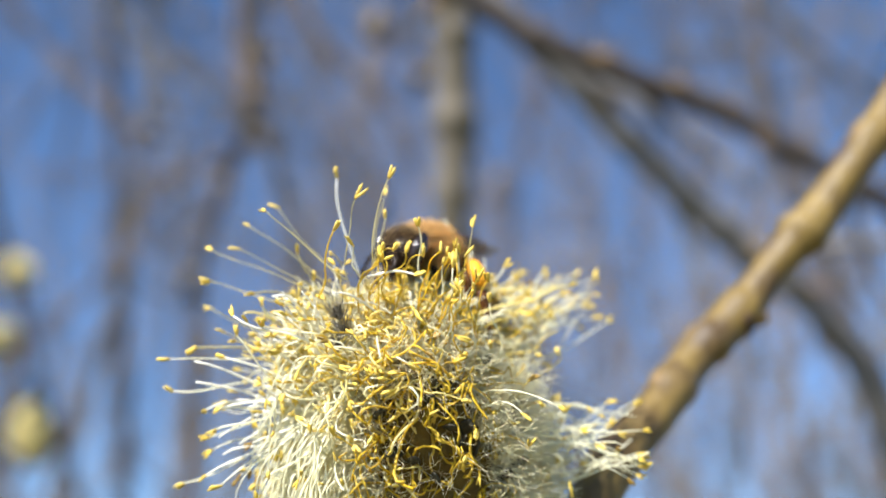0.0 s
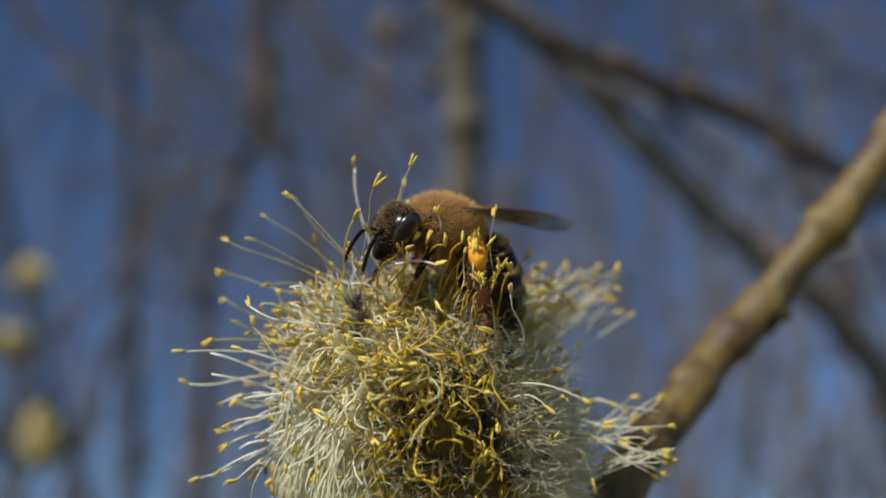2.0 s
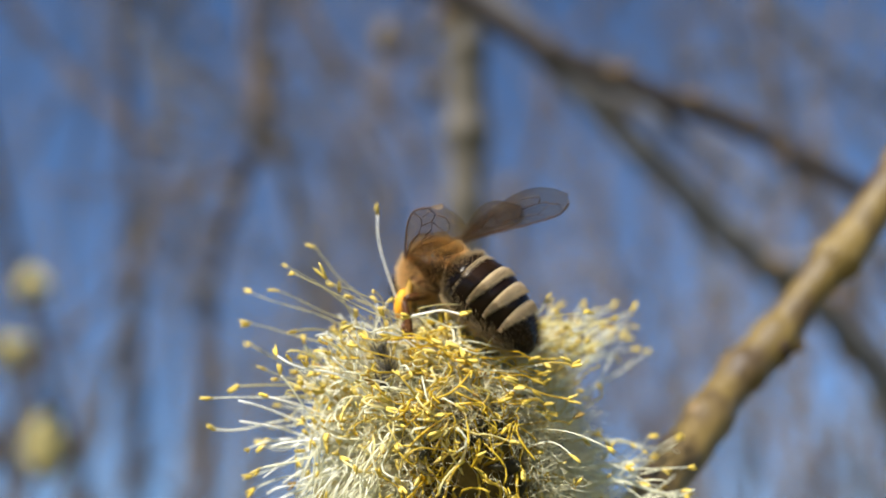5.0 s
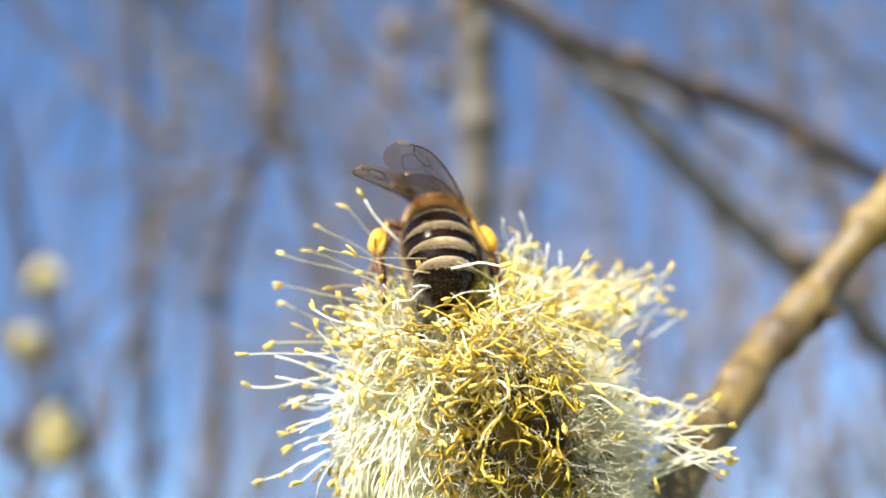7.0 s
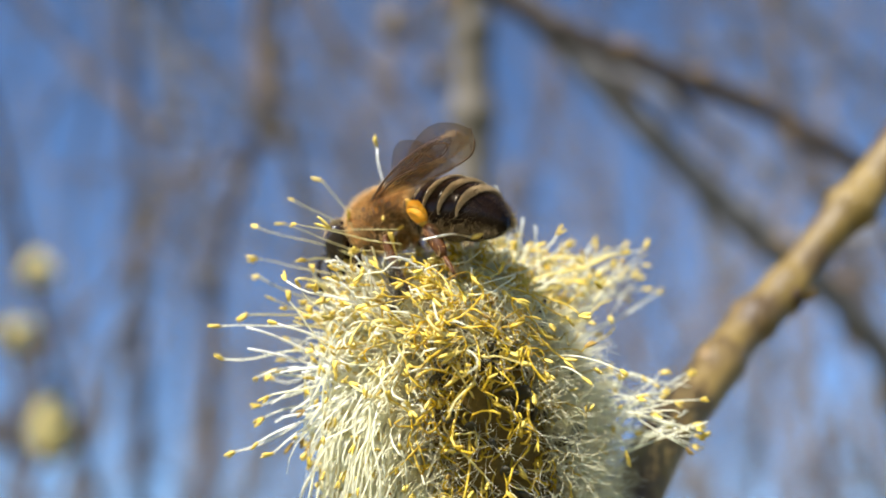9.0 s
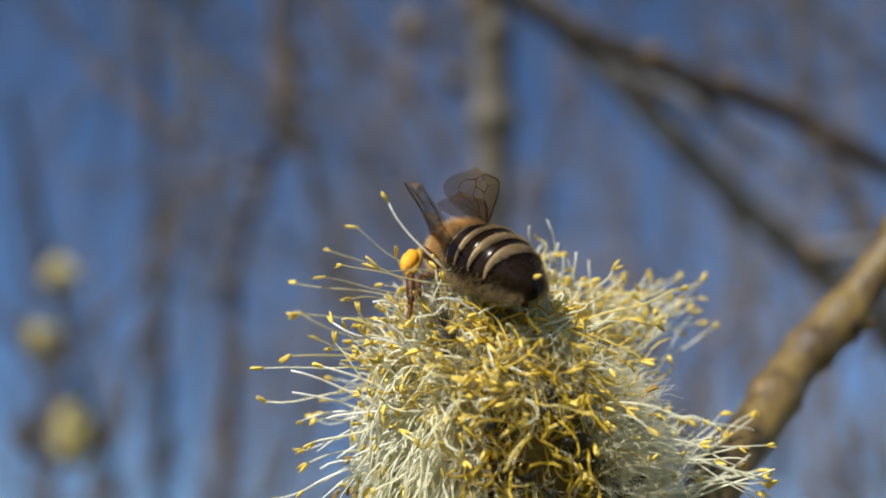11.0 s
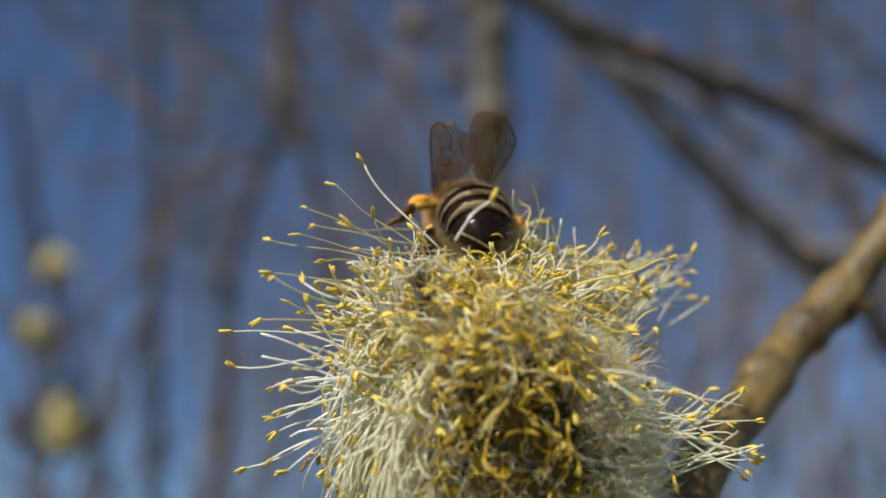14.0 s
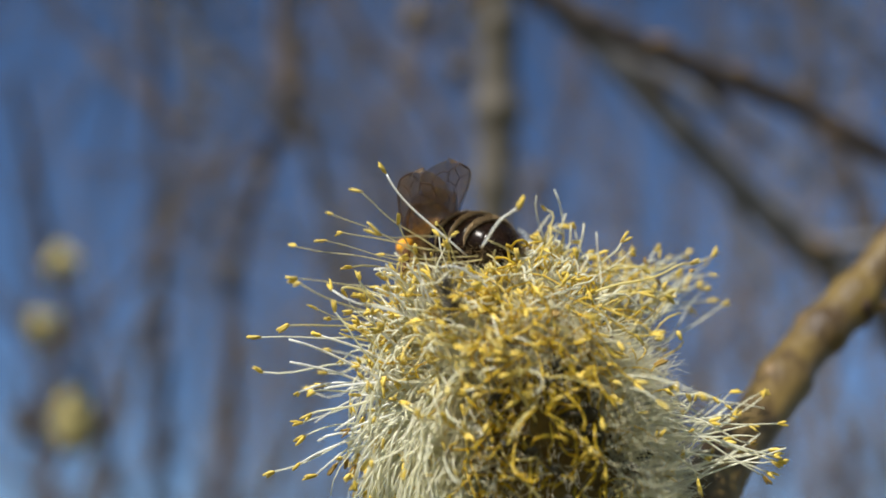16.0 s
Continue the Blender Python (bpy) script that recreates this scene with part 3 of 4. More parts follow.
    for k, (p, tip, bulge, wave, look_, size) in enumerate(plan):
        long_ = (tip - p).length
        pts = curve_points(p, tip, bulge, 10, wave, rng)
        r = rng.uniform(0.042, 0.062) if k < 30 else rng.choice((0.028, 0.036, 0.045, 0.058, 0.07)) * rng.uniform(0.85, 1.15) if look_ == "drape" else rng.uniform(0.06, 0.085) if look_ == "white" else rng.uniform(0.044, 0.08) if look_ == "pale" else rng.uniform(0.052, 0.088)
        radii = [r * (1.15 - 0.4 * s / 9) * rng.uniform(0.86, 1.14) for s in range(10)]
        spent = rng.random() < (0.10 if look_ == "gold" else 0.05)
        mat = FILAMENT_GOLD if look_ == "gold" else FILAMENT_CREAM if look_ == "cream" else FILAMENT_WHITE if look_ == "white" else FILAMENT_DULL if k < len(LEFT_TIPS) and tip.z > 6.5 else FILAMENT_PALE
        bald = k >= 60 and rng.random() < (0.64 if look_ == "gold" else 0.6 if look_ == "cream" else 0.45)
        along = (pts[-1] - pts[-2]).normalized()
        if k in near:
            g = Geo()
            g.tube(pts, radii, 5)
            st = part("stamen", g, mat, cat)
            if not bald:
                g = Geo()
                anther(g, pts[-1], along, rng, size * (0.98 if look_ in ("gold", "cream") else 0.96))
                part("anther", g, ANTHER_SPENT if spent else ANTHER, st)
        else:
            rest[look_ if look_ in ("gold", "cream", "white") else "pale"].tube(pts, radii, 4)
            if not bald:
                anther(rest["spent" if spent else "anther"], pts[-1], along, rng, size * (0.98 if look_ in ("gold", "cream") else 0.96))
    part("filament_mass", rest["pale"], FILAMENT_PALE, cat, "pale filaments on the far side", "stuff")
    part("golden_filament_mass", rest["gold"], FILAMENT_GOLD, cat, "short golden filaments", "stuff")
    part("cream_filament_mass", rest["cream"], FILAMENT_CREAM, cat, "curled cream yellow filaments", "stuff")
    part("white_filament_mass", rest["white"], FILAMENT_WHITE, cat, "thick white filaments", "stuff")
    part("anther_mass", rest["anther"], ANTHER, cat, "yellow anthers on the far side", "stuff")
    part("spent_anther_mass", rest["spent"], ANTHER_SPENT, cat, "brown spent anthers", "stuff")
    # threads that the bee bends aside and lets spring back
    springs = []
    bending = [(Vector(root), Vector(tip), None) for root, tip in SPRINGS]
    for count_, low, high in ((22, (0.0, 43.8, -3.4), (2.8, 45.0, 0.3)), (10, (-6.2, 43.6, -1.0), (-0.8, 44.5, 1.4))):
        for i in range(count_):
            side = 1 if i % 3 else -1
            end = Vector([rng.uniform(a, b) for a, b in zip(low, high)])
            root = Vector((end.x - (rng.uniform(0.6, 2.6) if side > 0 else -rng.uniform(0.2, 0.9)), 45.6, end.z - rng.uniform(2.4, 4.3)))
            bending.append((root, end - root, side))
    for number, (root, tip, golden) in enumerate(bending):
        white = number in (0, 12)
        g, at = Geo(), (Vector(root) - CATKIN_AT) / 1000
        pts = curve_points((0, 0, 0), tip, Vector((-0.25, 0, 0.3)) + rand_dir(rng) * (0.22 if golden else 0.09) * tip.length, 12, 0.25 if golden else 0.1, rng)
        g.tube(pts, [((0.055 if golden else 0.072 if white else 0.039) - 0.0011 * i) * rng.uniform(0.88, 1.12) for i in range(12)], 6)
        st = part("stamen", g, (FILAMENT_PALE if rng.random() < 0.5 else FILAMENT_GOLD) if golden else FILAMENT_WHITE if white else FILAMENT_DULL, cat)
        st.location = at
        g = Geo()
        anther(g, pts[-1], tip.normalized(), rng, 1.0)
        part("anther", g, ANTHER, st)
        springs.append((st, at, golden))
    return springs


# root and reach in millimetres of the threads that bend
SPRINGS = (
    ((-4.36, 44.48, -1.59), (1.85, -0.66, 2.08)),
    ((-4.51, 47.51, -2.08), (0.79, 2.00, 5.56)),
    ((-4.29, 47.01, -2.24), (0.72, 0.50, 4.17)),
    ((1.94, 45.51, -2.67), (-0.18, 0.50, 4.04)),
    ((-4.04, 44.72, -1.19), (1.44, 0.61, 5.33)),
    ((-5.76, 44.69, -1.01), (0.39, 0.39, 4.09)),
    ((-5.60, 44.69, -1.84), (-3.93, 1.42, 5.22)),
    ((-6.22, 48.51, -2.13), (-4.54, 1.50, 4.79)),
    ((-6.93, 48.51, -2.66), (-5.74, 1.50, 4.15)),
    ((-7.39, 48.02, -3.17), (-7.71, 2.00, 3.07)),
    ((-7.74, 48.02, -4.23), (-7.43, 2.00, 2.11)),
    ((-6.79, 47.52, -3.13), (-6.28, 1.50, 3.11)),
    ((-5.14, 48.51, -2.13), (-1.64, 0.50, 6.65)),
)
SPRING_THREADS = build_catkin()


# ---- the twig beside the catkin and nearer branches ----
def smooth_path(pts, n):
    """Catmull-Rom through pts."""
    pts = [Vector(p) for p in pts]
    full = [pts[0] * 2 - pts[1]] + pts + [pts[-1] * 2 - pts[-2]]
    out = []
    for i in range(n):
        s = i / (n - 1) * (len(pts) - 1)
        k = min(int(s), len(pts) - 2)
        t = s - k
        a, b, c, d = full[k : k + 4]
        out.append(0.5 * ((2 * b) + (c - a) * t + (2 * a - 5 * b + 4 * c - d) * t * t + (3 * b - a - 3 * c + d) * t ** 3))
    return out


def knobbly(g, pts, r0, r1, sides, rng, knots=(), rough=0.05):
    """A branch: tapering, uneven, with swellings at the given fractions."""
    n = len(pts)
    radii = []
    for i in range(n):
        s = i / (n - 1)
        r = r0 + (r1 - r0) * s
        r *= 1 + sum(h * math.exp(-((s - k) / w) ** 2) for k, h, w in knots) + rough * noise.noise((s * 9, r0 * 3, 1.7))
        radii.append(r)
    g.tube(pts, radii, sides)
    return radii


def build_twig():
    rng = random.Random(5)
    shift = Vector((0.05, 0, -0.2))
    pts = smooth_path([(6.0, 50.0, -26.0), (9.5, 55.0, -20.5), (13.3, 59.0, -15.9), (17.3, 62.5, -13.0), (21.5, 66.0, -9.2), (26.4, 68.0, -5.1), (30.0, 69.0, -0.9), (33.8, 69.5, 3.2), (37.4, 70.0, 8.0), (41.5, 71.0, 13.2), (52.0, 74.0, 28.0)], 90)
    pts = [p + shift for p in pts]
    twig = thing("willow_twig", BASE, "knobbly brown willow twig in sunlight with side buds", "twig")
    g = Geo()
    knobbly(g, pts, 1.78, 1.7, 24, rng, [(0.345, 0.16, 0.015), (0.43, 0.2, 0.012), (0.50, 0.12, 0.016), (0.66, 0.22, 0.012), (0.68, 0.1, 0.02), (0.86, 0.2, 0.014)], 0.2)
    stem = part("bark", g, BARK, twig)
    for s, side, size in ((0.335, (-0.8, -0.5, 0.5), 1.0), (0.425, (-0.9, -0.2, 0.6), 0.9), (0.505, (0.6, -0.6, -0.6), 1.35), (0.655, (-0.6, -0.6, 0.7), 0.8), (0.66, (0.8, -0.3, -0.6), 0.9), (0.85, (-0.9, -0.3, 0.5), 1.0)):
        i = int(s * 89)
        t = (pts[i + 1] - pts[i]).normalized()
        d = Vector(side)
        d = (d - t * d.dot(t)).normalized()
        c = pts[i] + d * 1.2
        g = Geo()
        ax = (d * 0.8 + t * 0.75).normalized()
        q = ax.cross(t).normalized()
        g.blob(c, (q * 0.75 * size, ax.cross(q) * 0.6 * size, ax * 1.1 * size), 8, 12, 0.12, rng)
        part("bud", g, BUD, twig, "small pale brown bud")
        g = Geo()
        e = pts[i] + d * 1.05 - t * 0.8
        g.blob(e, (q * 1.35 * size, d * 0.72 * size, t * 0.8 * size), 7, 14, 0.25, rng)
        part("leaf_scar", g, SCAR, twig, "dark raised leaf scar")
    # the stalk that carries the catkin
    g = Geo()
    foot = CATKIN_AT - CATKIN_AXIS * (CORE_L * 0.92)
    knobbly(g, smooth_path([(6.4, 50.5, -25.6), (4.6, 50.3, -25.4), foot], 10), 1.2, 1.0, 10, rng)
    part("catkin_stalk", g, BARK, twig)
    # the stem goes on down to the ground
    g = Geo()
    knobbly(g, smooth_path([pts[0], (0, 50, -50), (-20, 80, -180), (20, 300, -700), BASE.inverted() @ Vector((0.05, 0.35, -0.05)) * 1000], 60), 1.95, 9.0, 12, rng)
    part("lower_stem", g, BARK, twig)


build_twig()


def build_branch(name, label, pts, r0, r1, mat, seed, side_twigs=6, buds=True, group="", side_r=0.5):
    """A branch out of focus behind the catkin: a stem, side twigs and buds."""
    rng = random.Random(seed)
    br = thing(name, BASE, label, "branch", group)
    low = 0 if (BASE @ (Vector(pts[0]) / 1000)).z < (BASE @ (Vector(pts[-1]) / 1000)).z else -1
    path = smooth_path(pts, 70)
    end = BASE @ (path[low] / 1000)
    away = 0.5 if end.x > 0 else -0.5
    if low == 0:
        away = -away if abs(end.x) < 0.05 else away
    roots = [path[low]] + [BASE.inverted() @ Vector((end.x + away * (1 - k) ** 2 * 0 + away * (1 - k) * 0.5, end.y + 0.25 * (1 - k), end.z * k - 0.05 * (1 - k))) * 1000 for k in (0.75, 0.4, 0.0)]
    g = Geo()
    knobbly(g, smooth_path(roots, 24), (r0, r1)[low], max(r0, r1) * 1.6, 10, rng)
    part("lower_stem", g, mat, br)
    g = Geo()
    knots = [(rng.uniform(0.05, 0.95), rng.uniform(0.15, 0.35), 0.012) for _ in range(9)]
    knobbly(g, path, r0, r1, 12, rng, knots, 0.15)
    part("stem", g, mat, br)
    for _ in range(side_twigs):
        i = rng.randrange(8, 62)
        t = (path[i + 1] - path[i]).normalized()
        d = (t * 0.9 + rand_dir(rng) * 0.8).normalized()
        size = (path[-1] - path[0]).length * rng.uniform(0.10, 0.28)
        end = path[i] + d * size
        g = Geo()
        knobbly(g, curve_points(path[i], end, rand_dir(rng) * size * 0.1, 14, size * 0.02, rng), r1 * side_r, r1 * side_r * 0.5, 7, rng)
        part("side_twig", g, mat, br)
    if buds:
        for _ in range(10):
            i = rng.randrange(4, 66)
            t = (path[i + 1] - path[i]).normalized()
            d = t.cross(rand_dir(rng)).normalized()
            r = r0 + (r1 - r0) * i / 69
            q = t.cross(d)
            g = Geo()
            g.blob(path[i] + d * r, (q * r * 0.45, d * r * 0.5, (t + d * 0.4).normalized() * r * 1.0), 6, 8, 0.1, rng)
            part("bud", g, BUD, br)
    return br


build_branch("willow_branch", "upright olive grey willow stem behind the catkin", [(3, 400, 218), (5, 400, 130), (6, 400, 71), (4, 400, 6), (2, 410, -78), (5, 430, -209)], 10.4, 9.2, BARK_OLIVE, 31, 2, True)
build_branch("willow_branch", "dark slanting willow branch with knobbly buds", [(-35, 215, 94), (7, 212, 70), (27, 210, 57), (49, 210, 48), (79, 212, 37), (103, 214, 24), (148, 220, 3)], 3.6, 3, BARK_DARK, 32, 2, True)
build_branch("willow_branch", "grey slanting willow branch", [(-16, 260, 115), (33, 255, 66), (56, 255, 42), (78, 255, 20), (103, 255, -2), (125, 258, -20), (146, 262, -46), (166, 270, -91)], 4.8, 4.8, BARK_PALE, 33, 3, True)
BR_A = build_branch("willow_branch", "long reddish brown upright willow branch", [(-228, 900, 425), (-238, 900, 253), (-233, 900, 140), (-258, 900, 74), (-288, 900, -52), (-291, 900, -238), (-301, 920, -446)], 8, 8, BARK_BROWN, 34, 6, True)
build_branch("willow_branch", "thin grey upright willow branch", [(-481, 1100, 519), (-473, 1100, 260), (-465, 1100, 17), (-457, 1100, -210), (-449, 1100, -453)], 9, 9, BARK_GREY, 35, 8, True)
BR_C = build_branch("willow_branch", "slanting brown willow branch", [(-157, 700, 279), (-110, 700, 191), (-48, 700, 129), (-23, 700, 57)], 5, 4, BARK_BROWN, 36, 5, True)
build_branch("willow_branch", "dark upright willow branch", [(301, 500, -206), (277, 500, -95), (245, 500, 4), (212, 500, 89), (197, 500, 199)], 6, 5, BARK_GREY, 37, 5, True)
BR_B = build_branch("willow_branch", "thin willow branch with yellow catkins", [(-466, 750, 161), (-433, 750, 12), (-411, 750, -66), (-391, 750, -138), (-367, 750, -215), (-327, 760, -313)], 4.5, 3.5, BARK_DARK, 38, 4, True)


def hang_catkins(branch, places, mat, label, seed):
    """Out-of-focus catkins on a branch, each a tuft of many small florets."""
    rng = random.Random(seed)
    for x, y, z, size in places:
        for k in range(3):
            lean = Vector((rng.uniform(-0.7, 0.7), rng.uniform(-0.4, 0.4), 1)).normalized()
            side = lean.cross(Vector((0, 1, 0))).normalized()
            r, at = size * rng.uniform(0.5, 0.72), Vector((x, y, z)) + rand_dir(rng) * size * (0.8 if k else 0.1)
            g = Geo()
            g.blob(at, (side * r, lean.cross(side) * r, lean * r * 1.6), 12, 16, 0.9, rng)
            part("catkin", g, mat, branch, label)


# ---- the thicket behind ----
def build_thicket():
    """Upright shoots a metre or more away, each a branch of its own."""
    rng = random.Random(77)
    for k in range(27):
        x, y = -820 + 1640 * ((k * 10) % 27 + rng.uniform(0.1, 0.9)) / 27, rng.uniform(700, 1600)
        pts = [(x * y / 1200 + rng.uniform(-50, 50) + lean, y + rng.uniform(-40, 40), z * y / 1200) for z, lean in ((-700, rng.uniform(-260, 260)), (-300, rng.uniform(-130, 130)), (100, rng.uniform(-120, 120)), (450, rng.uniform(-200, 200)), (900, rng.uniform(-380, 380)))]
        shoot = build_branch("willow_shoot", "blurred upright grey brown willow shoot", pts, rng.uniform(2.6, 5), rng.uniform(2.2, 3.8), rng.choice((BARK_GREY, BARK_BROWN, BARK_OLIVE)), 200 + k, 12, True, "willow shoots", 0.9)
        mid = smooth_path(pts, 21)
        hang_catkins(shoot, [(*(mid[j] + rand_dir(rng) * 14), rng.uniform(5, 10)) for j in rng.sample(range(5, 19), 3)], FADED, "faded tan catkin", 300 + k)


build_thicket()


hang_catkins(BR_B, [(-394, 740, -179, 22), (-423, 740, -87, 15), (-408, 740, -19, 13)], FLUFF, "pale yellow catkin", 61)
hang_catkins(BR_A, [(-288, 890, -39, 14), (-233, 890, 148, 12), (-248, 890, 73, 9)], FADED, "faded tan catkin", 62)
hang_catkins(BR_C, [(-59, 690, 200, 12), (-25, 690, 153, 9)], FADED, "faded tan catkin", 63)


def far_catkin(g, at, size, rng):
    for _ in range(26):
        d = rand_dir(rng)
        d.z *= 1.4
        c = at + d * size * 0.55
        g.blob(c, (Vector((1, 0, 0)) * size * 0.28, Vector((0, 1, 0)) * size * 0.28, Vector((0, 0, 1)) * size * 0.34), 4, 6, 0.5, rng)


def build_shrub(x, y, seed, stems, height, lean=0.15):
    """A willow shrub in metres: stems from one stool, forking into ever thinner twigs, some with catkins."""
    rng = random.Random(seed)
    sh = thing("willow_shrub", Matrix.Translation((x, y, 0)), "leafless many-stemmed willow shrub with upright twigs", "shrub", "willow shrubs")
    fine, flowers = Geo(), Geo()

    def grow(a, d, length, r, level):
        b = a + d * length
        pts = curve_points(a, b, rand_dir(rng) * length * 0.07, 9, length * 0.012, rng)
        if level == 0:
            g = Geo()
            knobbly(g, pts, r, r * 0.6, 9, rng)
            part("stem", g, BARK_OLIVE if rng.random() < 0.4 else BARK_GREY, sh, unit=1.0)
        else:
            fine.tube(pts, [r * (1 - 0.5 * s / 8) for s in range(9)], 5)
        if level >= 3:
            if rng.random() < 0.22:
                far_catkin(flowers, pts[rng.randrange(3, 9)], rng.uniform(0.010, 0.022), rng)
            return
        for k in range((4, 3, 3)[level]):
            s = rng.uniform(0.25, 1.0)
            p = pts[min(8, int(s * 8))]
            side = rand_dir(rng)
            side.z *= 0.4
            nd = (d + side * rng.uniform(0.25, 0.6) + Vector((0, 0, 0.25))).normalized()
            grow(p, nd, length * rng.uniform(0.42, 0.72), r * rng.uniform(0.38, 0.55), level + 1)

    for _ in range(stems):
        a = rng.uniform(0, 2 * math.pi)
        at = Vector((math.cos(a), math.sin(a), 0)) * rng.uniform(0.03, 0.3)
        d = (Vector((math.cos(a), math.sin(a), 0)) * rng.uniform(0.02, lean * 2) + Vector((0, 0, 1))).normalized()
        grow(at - Vector((0, 0, 0.05)), d, height * rng.uniform(0.5, 0.75), rng.uniform(0.010, 0.020), 0)
    part("twig_spray", fine, FAR_TWIG, sh, "thin brown twigs", "stuff", unit=1.0)
    if flowers.v:
        part("catkin_spray", flowers, FADED, sh, "small dull tan catkins", "stuff", unit=1.0)


for x, y, seed, stems, height in ((-0.2, 2.3, 1, 6, 4.2), (0.9, 2.6, 2, 6, 4.4), (-1.2, 2.9, 3, 7, 4.6), (0.4, 3.4, 4, 6, 5.0), (1.9, 3.6, 5, 5, 5.0)):
    build_shrub(x, y, seed, stems, height)


# ---- the bee ----
def ring(y, zc, rx, rz, sides=24, flat=1.0):
    """A cross-section of the body at y; flat below."""
    out = []
    for k in range(sides):
        a = 2 * math.pi * k / sides
        s = math.sin(a)
        out.append((rx * math.cos(a), y, zc + rz * s * (flat if s < 0 else 1.0)))
    return out


ABD = [(0.0, 0.45, 0.5), (-0.35, 1.2, 1.2), (-0.9, 1.85, 1.8), (-1.7, 2.14, 2.05), (-2.8, 2.2, 2.1), (-3.9, 2.1, 1.97), (-4.9, 1.88, 1.76), (-5.6, 1.62, 1.5), (-6.25, 1.28, 1.18), (-6.75, 0.86, 0.8), (-7.1, 0.3, 0.3)]


def abdomen_size(y):
    for (y0, a0, b0), (y1, a1, b1) in zip(ABD, ABD[1:]):
        if y <= y0 and y >= y1:
            s = (y0 - y) / (y0 - y1)
            return a0 + (a1 - a0) * s, b0 + (b1 - b0) * s, -0.30 - 0.035 * (y + 2.5) ** 2 * (1 if y < -2.5 else 0.3)
    return 0.2, 0.2, -1.0


def hairs(g, surface, count, length, rng, lie=Vector((0, -0.5, 0)), thick=0.013):
    """Fine tapering hairs from surface(rng), which gives a point and a normal."""
    for _ in range(count):
        p, n = surface(rng)
        d = (n + lie + rand_dir(rng) * 0.45).normalized()
        q = p + d * length * rng.uniform(0.6, 1.2)
        g.tube([p - n * 0.05, p + (q - p) * 0.55 + n * length * 0.06, q], (thick, thick * 0.75, thick * 0.2), 3)


def ellipsoid_surface(c, rx, ry, rz, keep=None):
    def pick(rng):
        while True:
            d = rand_dir(rng)
            if keep is None or keep(d):
                return Vector(c) + Vector((d.x * rx, d.y * ry, d.z * rz)), Vector((d.x / rx, d.y / ry, d.z / rz)).normalized()
    return pick


def leg(bee, side, joints, radii, mats, names, pollen=None):
    """One leg of a few pieces; the first piece carries the others."""
    rng = random.Random(int(100 * joints[1][1]) + 40)
    first, fuzz = None, Geo()
    for k in range(len(joints) - 1):
        a, b = [Vector((side * q[0], q[1], q[2])) for q in joints[k : k + 2]]
        g = Geo()
        r0, r1, squash = radii[k]
        n = 7
        shape = [r0 + (r1 - r0) * s / (n - 1) + 0.25 * max(r0, r1) * math.sin(math.pi * s / (n - 1)) for s in range(n)]
        g.tube(curve_points(a, b, (0, 0, 0.08), n), [q * (0.75 if i in (0, n - 1) else 1) for i, q in enumerate(shape)], 9, squash)
        for _ in range(70):
            p = a + (b - a) * rng.random()
            d = (rand_dir(rng) + (b - a).normalized() * 0.6).normalized()
            fuzz.tube([p, p + d * (0.26 + max(r0, r1))], (0.012, 0.004), 3)
        ob = part(names[k], g, mats[k], bee if first is None else first)
        first = first or ob
    part("leg_fur", fuzz, BEE_HAIR, first, "sparse brown bristles", "stuff")
    if pollen:
        k, s, size = pollen
        a, b = [Vector((side * q[0], q[1], q[2])) for q in joints[k : k + 2]]
        d = (b - a).normalized()
        out = Vector((side, -0.3, 0.1))
        out = (out - d * out.dot(d)).normalized()
        g = Geo()
        g.blob(a + (b - a) * s + out * 0.32, (out * size * 0.62, d.cross(out) * size * 0.66, d * size * 1.15), 10, 14, 0.10, rng)
        part("pollen_load", g, POLLEN, first, "bright orange pollen load")
    return first


